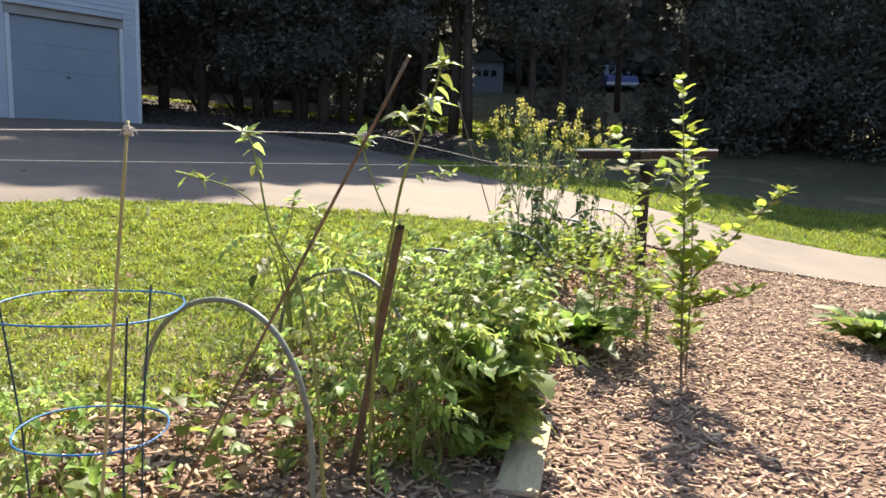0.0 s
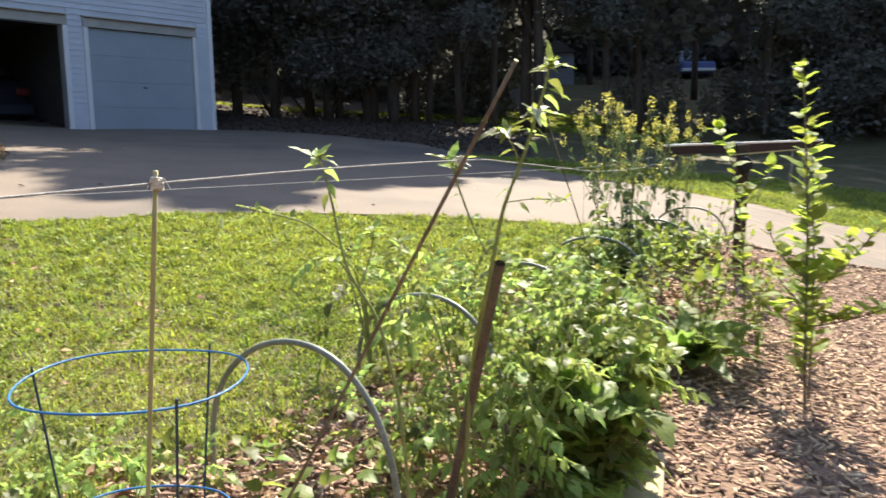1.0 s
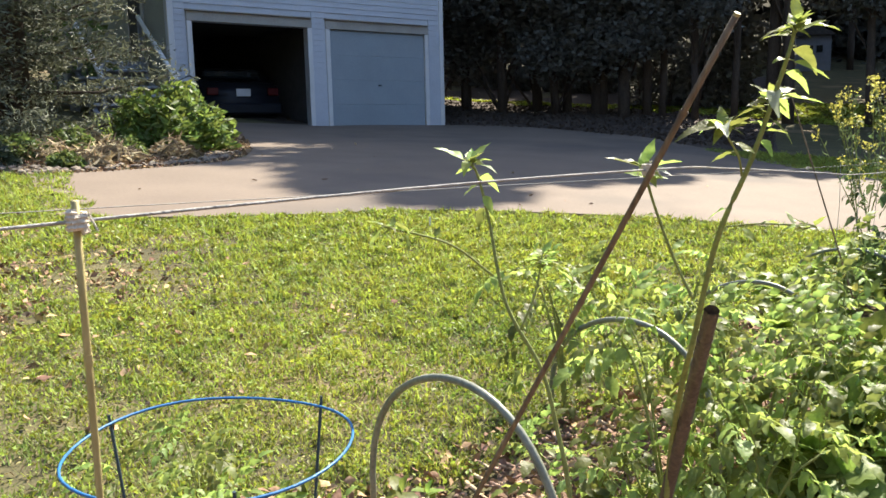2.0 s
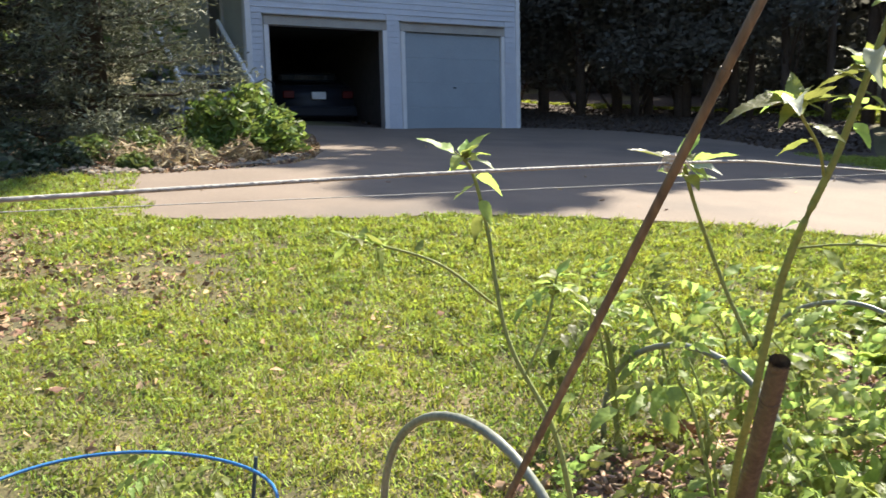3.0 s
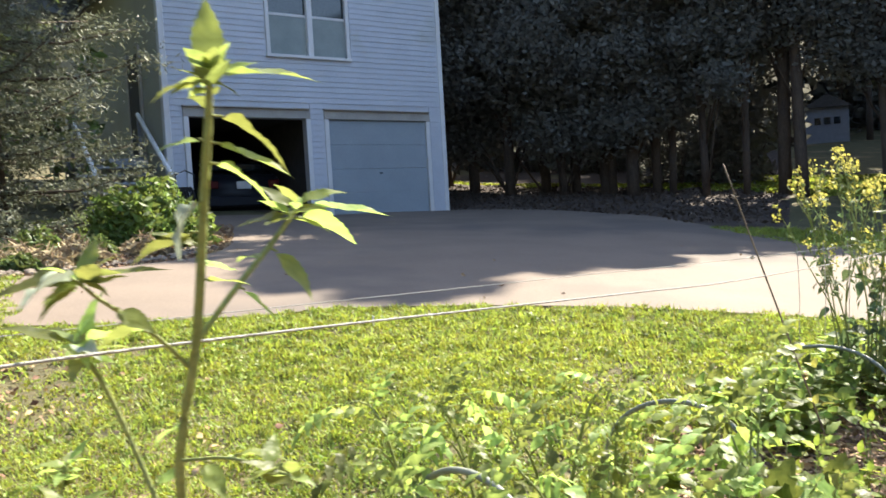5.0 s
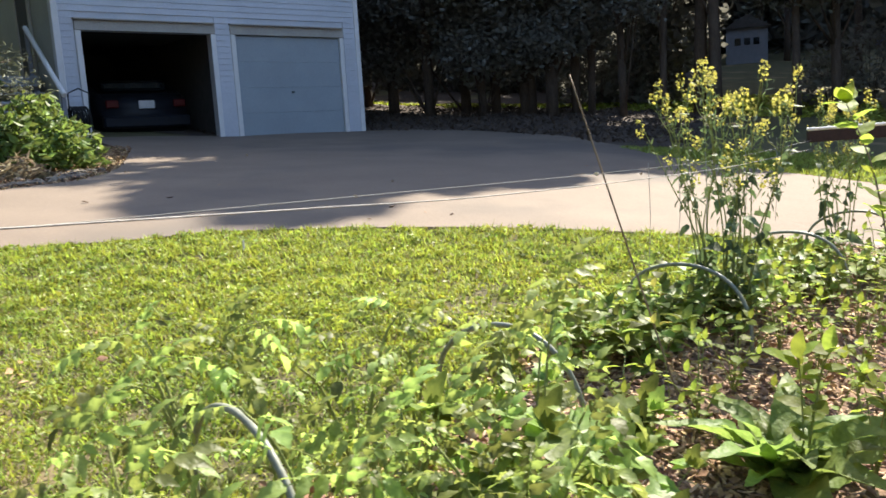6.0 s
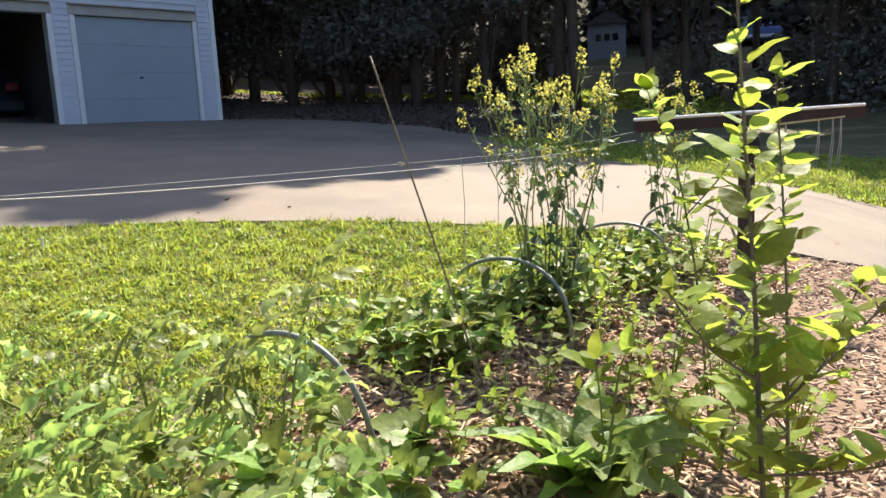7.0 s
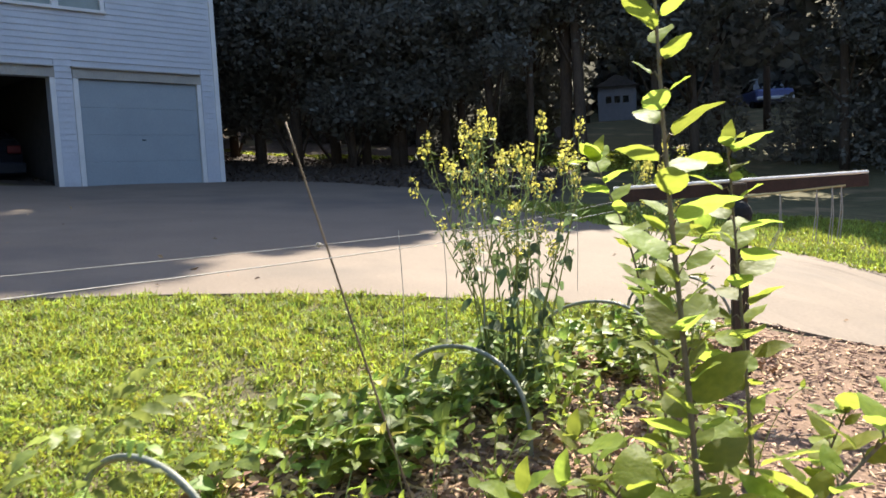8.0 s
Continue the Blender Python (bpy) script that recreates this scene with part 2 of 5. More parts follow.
def tube(bm, pts, r0, r1=None, sides=6, cap=True):
    """A round rod along pts, from the radius r0 to r1."""
    pts = [Vector(p) for p in pts]
    r1 = r0 if r1 is None else r1
    rings, n = [], len(pts)
    ref = Vector((0.31, 0.17, 0.93)).normalized()
    for i, p in enumerate(pts):
        d = (pts[min(i + 1, n - 1)] - pts[max(i - 1, 0)]).normalized()
        a = d.cross(ref if abs(d.dot(ref)) < 0.95 else Vector((1, 0, 0))).normalized()
        b = d.cross(a)
        r = r0 + (r1 - r0) * i / max(1, n - 1)
        rings.append([bm.verts.new(p + (a * math.cos(k * math.tau / sides) + b * math.sin(k * math.tau / sides)) * r) for k in range(sides)])
    for u, v in zip(rings, rings[1:]):
        for k in range(sides):
            bm.faces.new((u[k], u[(k + 1) % sides], v[(k + 1) % sides], v[k]))
    if cap:
        bm.faces.new(rings[0][::-1])
        bm.faces.new(rings[-1])


def rod(pts, r0, r1=None, sides=6):
    bm = bmesh.new()
    tube(bm, pts, r0, r1, sides)
    return bm


def bend(points, steps=6):
    """A smooth line through points (Catmull-Rom)."""
    p = [Vector(q) for q in points]
    p = [p[0] * 2 - p[1]] + p + [p[-1] * 2 - p[-2]]
    out = []
    for i in range(1, len(p) - 2):
        for k in range(steps):
            t = k / steps
            out.append(0.5 * (2 * p[i] + (p[i + 1] - p[i - 1]) * t + (2 * p[i - 1] - 5 * p[i] + 4 * p[i + 1] - p[i + 2]) * t * t + (3 * p[i] - p[i - 1] - 3 * p[i + 1] + p[i + 2]) * t ** 3))
    out.append(p[-2])
    return out


def leaf_faces(length, width, teeth=0, droop=0.3, fold=0.25, rows=6, at=(0, 0, 0), yaw=0.0, lift=0.0, wave=0.0, taper=0.0):
    """A pointed leaf along +y with a folded midrib; returns vertices and faces."""
    vs, fs = [], []
    m = pose(*at, lift, 0, yaw)
    for i in range(rows + 1):
        t = i / rows
        w = width * 0.5 * math.sin(math.pi * min(1.0, t ** 0.75)) ** 0.8 * (1 - taper * t) if 0 < t < 1 else 0.0
        if teeth and i % 2 and 0 < i < rows:
            w *= 1 + teeth
        y, z = length * t, -droop * length * t * t
        for x in (-w, 0, w):
            vs.append(m @ Vector((x, y - (0.12 * length * teeth if x and i % 2 == 0 else 0), z + abs(x) * fold + wave * x * math.sin(7.0 * t + 1.0) + abs(wave * x) * math.sin(11.0 * t))))
    for i in range(rows):
        a = 3 * i
        for k in (0, 1):
            q = (a + k, a + k + 1, a + k + 4, a + k + 3)
            fs.append(q)
    return vs, fs


def leaf_mesh(name, mat, leaflets):
    vs, fs = [], []
    for kw in leaflets:
        v, f = leaf_faces(**kw)
        n = len(vs)
        vs += v
        fs += [tuple(i + n for i in q) for q in f]
    bm = bmesh.new()
    made = [bm.verts.new(v) for v in vs]
    for q in fs:
        bm.faces.new([made[i] for i in q])
    bmesh.ops.remove_doubles(bm, verts=bm.verts, dist=0.0004)
    me = bpy.data.meshes.new(name)
    bm.to_mesh(me)
    bm.free()
    me.materials.append(mat)
    me.shade_smooth()
    return me


def compound(length, mat, name, arch=0.5):
    """A tomato leaf: an arching stalk with three pairs of hanging toothed leaflets and one at its end."""
    def spine(t):
        return (0, length * t * (1 - 0.25 * arch * t), length * arch * (0.45 * t - 0.95 * t * t))
    L = [dict(length=0.34 * length, width=0.19 * length, teeth=0.3, at=spine(1.0), droop=0.45, lift=-50 * arch, rows=7)]
    for k, (t, s) in enumerate(((0.82, 0.27), (0.6, 0.30), (0.36, 0.2))):
        for side in (-1, 1):
            L.append(dict(length=s * length, width=0.46 * s * length, teeth=0.3, at=spine(t + 0.03 * side), yaw=side * -(58 + 9 * k), lift=-18 - 14 * k * arch, droop=0.5, rows=6, wave=0.2))
    for i in range(5):
        a, b = Vector(spine(i / 5)), Vector(spine((i + 1) / 5))
        L.append(dict(length=(b - a).length * 1.15, width=0.026 * length, rows=2, droop=0.0, fold=1.2, at=a, lift=math.degrees(math.atan2(b.z - a.z, b.y - a.y))))
    return leaf_mesh(name, mat, L)


def turned(p, d, roll=0.0, size=1.0):
    """A pose at p whose +y runs along d."""
    q = Vector(d).to_track_quat("Y", "Z")
    return Matrix.Translation(p) @ q.to_matrix().to_4x4() @ pose(0, 0, 0, 0, roll, 0) @ Matrix.Scale(size, 4)


def scattered(name, centres, size, mat, rng, parent=None, label="", flat=0.6, aspect=0.6, kind=""):
    """Many small folded leaves at the given centres, in one mesh."""
    c = np.asarray(centres, float)
    n = len(c)
    s = size * rng.uniform(0.6, 1.4, (n, 1))
    d = rng.normal(size=(n, 3))
    d[:, 2] = d[:, 2] * flat - 0.25
    d /= np.linalg.norm(d, axis=1, keepdims=True)
    e = np.cross(d, rng.normal(size=(n, 3)))
    e /= np.linalg.norm(e, axis=1, keepdims=True)
    v = np.empty((n, 4, 3))
    v[:, 0], v[:, 2] = c - d * s * 0.5, c + d * s * 0.5
    up = np.cross(d, e)
    v[:, 1], v[:, 3] = c + e * s * aspect * 0.5 + up * s * 0.12, c - e * s * aspect * 0.5 + up * s * 0.12
    i = np.arange(n)[:, None] * 4
    tri = np.concatenate([i + [0, 1, 2], i + [0, 2, 3]], 1).reshape(-1, 3)
    return numpy_mesh(name, v.reshape(-1, 3), tri, mat, parent, label)


def numpy_mesh(name, v, tri, mat, parent=None, label=""):
    me = bpy.data.meshes.new(name)
    me.vertices.add(len(v))
    me.vertices.foreach_set("co", np.asarray(v, np.float32).ravel())
    me.loops.add(tri.size)
    me.loops.foreach_set("vertex_index", tri.astype(np.int32).ravel())
    me.polygons.add(len(tri))
    me.polygons.foreach_set("loop_start", np.arange(0, tri.size, 3, dtype=np.int32))
    me.update(calc_edges=True)
    me.materials.append(mat)
    ob = new(name, me)
    ob.parent = parent
    if label:
        tagged(ob, label)
    return ob




# ---- ground ----
NEAR = [(-4.5, 4.88), (-3.85, 5.18), (-2.97, 5.86), (-2.6, 6.38), (-1.82, 6.93), (-0.82, 7.3), (0.0, 7.45), (1.2, 7.6), (2.4, 7.5), (3.2, 7.42), (4.0, 7.22), (6.0, 6.5), (12.0, 3.8)]
FAR = [(-6.1, 6.15), (-5.82, 6.9), (-5.54, 8.2), (-6.15, 9.6), (-8.7, 12.8), (-10.1, 13.9), (-7.1, 18.7), (-4.5, 18.95), (-2.2, 17.4), (-0.4, 13.9), (0.6, 12.5), (2.1, 11.4), (3.2, 9.95), (4.2, 9.7), (5.0, 9.1), (7.0, 8.1), (13.0, 5.4)]
DRIVE = [Vector((*p, 0)) for p in NEAR] + [Vector((*p, 0)) for p in reversed(FAR)]


def inside(x, y, poly):
    c, n = False, len(poly)
    for i in range(n):
        a, b = poly[i], poly[i - 1]
        if (a.y > y) != (b.y > y) and x < (b.x - a.x) * (y - a.y) / (b.y - a.y) + a.x:
            c = not c
    return c


def axis(lo, hi, fine_lo, fine_hi, fine, coarse):
    out, x = [], lo
    while x < hi:
        out.append(x)
        x += fine if fine_lo <= x < fine_hi else coarse
    return out + [hi]


EDGE_Y = (-2.0, 1.0, 2.0, 2.35, 2.95, 3.5, 4.1, 4.6, 5.4, 7.6, 9.0)
EDGE_X = (-3.4, -1.95, -1.4, -1.12, -0.58, -0.34, -0.12, 0.03, 0.34, 1.4, 2.1)


def bed_side(x, y):
    """Metres to the mulch side of the lawn's edge along the bed."""
    if x < -4 or x > 4:
        return x
    i = 1
    while y > EDGE_Y[i] and i < len(EDGE_Y) - 1:
        i += 1
    edge = EDGE_X[i - 1] + (EDGE_X[i] - EDGE_X[i - 1]) * (y - EDGE_Y[i - 1]) / (EDGE_Y[i] - EDGE_Y[i - 1])
    wob = 0.05 * math.sin(4.3 * y + 0.5) + 0.03 * math.sin(11.1 * y) + 0.05 * noise.noise((5 * x, 5 * y, 1.0))
    return 0.88 * (x - edge) + wob


def on_mulch(x, y):
    return bed_side(x, y) > 0 and y < 8.3


gx, gy = axis(-120, 120, -12, 9, 0.22, 6.0), axis(-60, 150, -2, 24, 0.22, 6.0)
gv = [(x, y, height(x, y)) for y in gy for x in gx]
W = len(gx)
gf = [(j * W + i, j * W + i + 1, (j + 1) * W + i + 1, (j + 1) * W + i) for j in range(len(gy) - 1) for i in range(W - 1)]
ground = tagged(mesh_object("ground", gv, gf, M_SOIL, shade=True), "sloping lawn soil under grass with bare patches", "ground", kind="structure")

mx, my = [i * 0.16 - 1.6 for i in range(60)], [j * 0.16 - 1.0 for j in range(60)]
mv = [(x, y, height(x, y) + 0.012 + 0.012 * noise.noise((3 * x, 3 * y, 0))) for y in my for x in mx]
mf = [(j * 60 + i, j * 60 + i + 1, (j + 1) * 60 + i + 1, (j + 1) * 60 + i) for j in range(59) for i in range(59)
      if on_mulch(mx[i] + 0.08, my[j] + 0.08) and not inside(mx[i] + 0.08, my[j] + 0.16, DRIVE)]
tagged(mesh_object("mulch_bed", mv, mf, M_BARE, shade=True), "brown wood chip mulch over dark soil beside the drive", "mulch", kind="structure")


def drive_slab():
    bm = bmesh.new()
    nb = [Vector((p.x, p.y)) for p in bend([(*p, 0) for p in NEAR], 6)]
    fb = [Vector((p.x, p.y)) for p in bend([(*p, 0) for p in FAR], 6)]

    def resample(line, n):
        acc = [0.0]
        for a, b in zip(line, line[1:]):
            acc.append(acc[-1] + (b - a).length)
        out = []
        for k in range(n):
            s = acc[-1] * k / (n - 1)
            i = max(j for j in range(len(acc)) if acc[j] <= s + 1e-9)
            i = min(i, len(line) - 2)
            out.append(line[i].lerp(line[i + 1], (s - acc[i]) / max(1e-6, acc[i + 1] - acc[i])))
        return out
    # rows from the near edge to the far edge, matched by stretch along the drive
    na, fa = resample(nb, 60), resample(fb, 60)
    rows = []
    for a, b in zip(na, fa):
        col = []
        for k in range(15):
            q = a.lerp(b, k / 14)
            col.append(bm.verts.new((q.x, q.y, height(q.x, q.y) + 0.02)))
        rows.append(col)
    for r, s in zip(rows, rows[1:]):
        for k in range(14):
            bm.faces.new((r[k], s[k], s[k + 1], r[k + 1]))
    edge = [e for e in bm.edges if e.is_boundary]
    ext = bmesh.ops.extrude_edge_only(bm, edges=edge)
    for v in (g for g in ext["geom"] if isinstance(g, bmesh.types.BMVert)):
        v.co.z -= 0.12
    bmesh.ops.recalc_face_normals(bm, faces=bm.faces)
    return bm


tagged(part("driveway", drive_slab(), M_CONCRETE, shade=False), "pale concrete drive curving up to the garage", "driveway", kind="structure")

# ---- house ----
HO, HA, HF = (-10.201, 13.659, 0.0), 58.06, 1.165
house = thing("house", "white clapboard house end with two garage bays and a gable roof", "house", (HO[0], HO[1], 0), HA)
U0, U1, DEEP, EAVE, APEX, PEAK = -0.45, 5.95, 11.0, 6.85, 10.1, 2.75
BAYS = ((0.0, 2.44), (2.96, 5.42))
TOP = HF + 2.1
WIN = (1.76, 3.50, 4.57, 6.25)


def gable_wall():
    """The facade as butted panels round the bays and the window, with the gable's triangle."""
    bm = bmesh.new()
    z0 = HF - 0.35
    for a, b in ((U0, BAYS[0][0]), (BAYS[0][1], BAYS[1][0]), (BAYS[1][1], U1)):
        box(bm, a, b, 0, 0.16, z0, TOP)
    box(bm, U0, U1, 0, 0.16, TOP, WIN[2])
    box(bm, U0, WIN[0], 0, 0.16, WIN[2], WIN[3])
    box(bm, WIN[1], U1, 0, 0.16, WIN[2], WIN[3])
    box(bm, U0, U1, 0, 0.16, WIN[3], EAVE)
    a, b, c = [(u, z) for u, z in ((U0, EAVE), (U1, EAVE), (PEAK, APEX))]
    f = [bm.verts.new((u, 0.0, z)) for u, z in (a, b, c)]
    g = [bm.verts.new((u, 0.16, z)) for u, z in (a, b, c)]
    bm.faces.new(f)
    bm.faces.new(g[::-1])
    for i in range(3):
        bm.faces.new((f[i], g[i], g[(i + 1) % 3], f[(i + 1) % 3]))
    bmesh.ops.recalc_face_normals(bm, faces=bm.faces)
    return bm


front = part("front_wall", gable_wall(), M_SIDING, house, "white painted clapboard wall")
# clapboards, each its own board, lapped outward at the foot
LAP = 0.115
boards = {}


def clapboard(u0, u1, z):
    key = round(u1 - u0, 2)
    if key not in boards:
        bm = bmesh.new()
        vs = [bm.verts.new((x, y, q)) for x in (0, key) for y, q in ((0.0, 0.0), (-0.018, 0.0), (-0.006, LAP), (0.0, LAP))]
        for k in range(3):
            bm.faces.new((vs[k], vs[k + 4], vs[k + 5], vs[k + 1]))
        bm.faces.new(vs[:4])
        bm.faces.new(vs[4:][::-1])
        bmesh.ops.recalc_face_normals(bm, faces=bm.faces)
        me = bpy.data.meshes.new("clapboard")
        bm.to_mesh(me)
        bm.free()
        me.materials.append(M_SIDING)
        boards[key] = me
    piece("clapboard", boards[key], front, pose(u0, -0.001, z))


rows = int((APEX - 0.3 - HF) / LAP)
for r in range(rows):
    z = HF + 0.02 + r * LAP
    spans = [(U0 + 0.1, U1 - 0.1)]
    if z + LAP > EAVE:
        k = (APEX - z - LAP) / (APEX - EAVE)
        spans = [(PEAK - (PEAK - U0) * k, PEAK + (U1 - PEAK) * k)]
    holes = []
    if z < TOP + 0.24:
        holes = [(BAYS[0][0] - 0.12, BAYS[0][1] + 0.1), (BAYS[1][0] - 0.1, BAYS[1][1] + 0.12)]
    elif WIN[2] - 0.14 < z < WIN[3] + 0.06:
        holes = [(WIN[0] - 0.1, WIN[1] + 0.1)]
    for a, b in holes:
        spans = [s for u, v in spans for s in ((u, min(v, a)), (max(u, b), v)) if s[1] - s[0] > 0.05]
    for a, b in spans:
        clapboard(a, b, z)

for u in (U0, U1 - 0.1):
    part("corner_board", boxed(u - 0.005, u + 0.105, -0.032, 0.02, HF - 0.1, EAVE, bevel=0.004), M_TRIM, house)


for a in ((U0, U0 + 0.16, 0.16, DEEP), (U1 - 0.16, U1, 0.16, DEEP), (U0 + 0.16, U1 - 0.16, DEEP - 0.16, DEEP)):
    part("side_wall", boxed(*a, HF - 0.35, EAVE), M_SIDEWALL, house, "side wall with its shade put into a grey-olive tone")
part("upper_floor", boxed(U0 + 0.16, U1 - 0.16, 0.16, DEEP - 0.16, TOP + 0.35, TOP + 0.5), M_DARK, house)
part("garage_floor", boxed(U0 + 0.02, U1 - 0.02, -0.05, DEEP - 0.2, HF - 0.2, HF), M_DARK, house, "garage floor in a dark tone standing for the bay's shade")
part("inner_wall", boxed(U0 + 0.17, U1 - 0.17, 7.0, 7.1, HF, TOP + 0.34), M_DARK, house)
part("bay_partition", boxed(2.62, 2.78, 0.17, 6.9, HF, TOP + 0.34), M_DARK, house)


def roof():
    bm = bmesh.new()
    s = (APEX - EAVE) / (U1 - PEAK)
    for side in (-1, 1):
        end = U0 - 0.28 if side < 0 else U1 + 0.28
        ze = EAVE - 0.28 * s + 0.06
        pts = [(PEAK, APEX + 0.08), (end, ze), (end, ze - 0.16), (PEAK, APEX - 0.08)]
        f = [bm.verts.new((u, -0.32, z)) for u, z in pts]
        g = [bm.verts.new((u, DEEP + 0.3, z)) for u, z in pts]
        bm.faces.new(f)
        bm.faces.new(g[::-1])
        for i in range(4):
            bm.faces.new((f[i], g[i], g[(i + 1) % 4], f[(i + 1) % 4]))
    bmesh.ops.recalc_face_normals(bm, faces=bm.faces)
    return bm


part("roof", roof(), M_ROOF, house, "dark shingled gable roof")
for side in (-1, 1):
    bm = bmesh.new()
    s = (APEX - EAVE) / (U1 - PEAK)
    end = U0 - 0.28 if side < 0 else U1 + 0.28
    ze = EAVE - 0.28 * s
    tops = [bm.verts.new(p) for p in ((PEAK, -0.345, APEX - 0.02), (end, -0.345, ze), (end, -0.345, ze - 0.2), (PEAK, -0.345, APEX - 0.24))]
    f = bm.faces.new(tops)
    e = bmesh.ops.extrude_face_region(bm, geom=[f])
    for v in (g for g in e["geom"] if isinstance(g, bmesh.types.BMVert)):
        v.co.y += 0.024
    bmesh.ops.recalc_face_normals(bm, faces=bm.faces)
    part("rake_board", bm, M_TRIM, house)

for a, b in BAYS:
    part("door_head", boxed(a - 0.1, b + 0.1, -0.045, 0.0, TOP, TOP + 0.19, bevel=0.006), M_HEAD, house)
    part("head_cap", boxed(a - 0.12, b + 0.07, -0.10, 0.0, TOP + 0.185, TOP + 0.215, bevel=0.006), M_HEAD, house)
    for u in (a - 0.1, b):
        part("door_jamb", boxed(u, u + 0.1, -0.04, 0.15, HF, TOP, bevel=0.005), M_TRIM, house)


def garage_door():
    """A closed door of four hinged sections with pressed panels."""
    a, b = BAYS[1]
    door = new("garage_door")
    door.parent = house
    tagged(door, "closed grey sectional garage door")
    h = (TOP - HF - 0.01) / 4
    for k in range(4):
        bm = boxed(a + 0.005, b - 0.005, 0.015, 0.055, HF + k * h + 0.001, HF + (k + 1) * h - 0.001, bevel=0.003)
        part("section", bm, M_DOORPANEL, door)
    part("handle", boxed((a + b) / 2 - 0.04, (a + b) / 2 + 0.04, -0.01, 0.012, HF + 0.93, HF + 0.96, bevel=0.005), M_CAGELEG, door)
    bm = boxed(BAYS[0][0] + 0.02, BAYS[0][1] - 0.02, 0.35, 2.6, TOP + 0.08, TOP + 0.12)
    part("open_door", bm, M_DARK, house, "raised garage door, its shade put into a dark tone")


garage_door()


def window():
    u0, u1, z0, z1 = WIN
    win = new("window")
    win.parent = house
    tagged(win, "paired double-hung window with white frame")
    mid = (u0 + u1) / 2 + 0.03
    for a, b in ((u0 - 0.08, u0), (u1, u1 + 0.08), (mid - 0.06, mid + 0.06)):
        part("casing", boxed(a, b, -0.04, 0.1, z0, z1, bevel=0.004), M_TRIM, win)
    part("head_casing", boxed(u0 - 0.1, u1 + 0.1, -0.05, 0.1, z1, z1 + 0.1, bevel=0.004), M_TRIM, win)
    part("sill", boxed(u0 - 0.1, u1 + 0.1, -0.07, 0.1, z0 - 0.06, z0, bevel=0.004), M_TRIM, win)
    zm = 5.40
    for a, b in ((u0, mid - 0.06), (mid + 0.06, u1)):
        part("meeting_rail", boxed(a, b, 0.03, 0.08, zm - 0.025, zm + 0.025), M_TRIM, win)
        part("pane", boxed(a, b, 0.05, 0.058, zm + 0.025, z1), M_GLASS, win)
        part("pane", boxed(a, b, 0.04, 0.048, z0, zm - 0.025), M_BLIND, win, "pale screened lower sash")
    part("reveal", boxed(u0, u1, 0.1, 0.14, z0, z1), M_DARK, win)


window()


def entry():
    """The side door, its landing, steps and sloping white rails beside the garage."""
    st = thing("entry_steps", "grey wooden entry steps with sloping white handrails", "steps", (HO[0], HO[1], 0), HA)
    part("door_leaf", boxed(U0 - 0.03, U0 - 0.005, 1.5, 2.4, 2.72, 4.75), M_DARK, house, "dark side door")
    for v in (1.38, 2.4):
        part("door_casing", boxed(U0 - 0.05, U0 - 0.006, v, v + 0.12, 2.6, 4.87, bevel=0.004), M_HEAD, house)
    part("landing", boxed(U0 - 1.6, U0 - 0.04, 1.2, 2.9, 2.44, 2.58), M_STEP, st)
    n = 7
    for k in range(n):
        y, z = 1.2 - 0.27 * (k + 1), 2.54 - 0.175 * (k + 1)
        part("tread", boxed(U0 - 1.5, U0 - 0.1, y, y + 0.29, z, z + 0.045, bevel=0.006), M_STEP, st)
        part("riser", boxed(U0 - 1.48, U0 - 0.12, y + 0.26, y + 0.275, z - 0.17, z), M_SHED, st)

    def soil(u, y):
        return height(*(Matrix.Rotation(radians(HA), 2) @ Vector((u, y)) + Vector(HO[:2]))) - 0.1
    for u in (U0 - 0.15, U0 - 1.42):
        part("rail", rod([(u, 1.33, 3.47), (u, -0.80, 2.07)], 0.045, sides=8), M_TRIM, st, "sloping white handrail")
        for y, z in ((1.27, 3.43), (-0.72, 2.10)):
            part("rail_post", boxed(u - 0.035, u + 0.035, y - 0.035, y + 0.035, soil(u, y), z, bevel=0.005), M_SHED, st)
        part("stringer", rod([(u, 1.2, 2.4), (u, -0.75, 1.15)], 0.06, sides=4), M_SHED, st)
    for u, y in ((U0 - 1.5, 2.8), (U0 - 0.15, 2.8), (U0 - 1.5, 1.3)):
        part("landing_post", boxed(u - 0.05, u + 0.05, y - 0.05, y + 0.05, soil(u, y), 2.44), M_SHED, st)


entry()


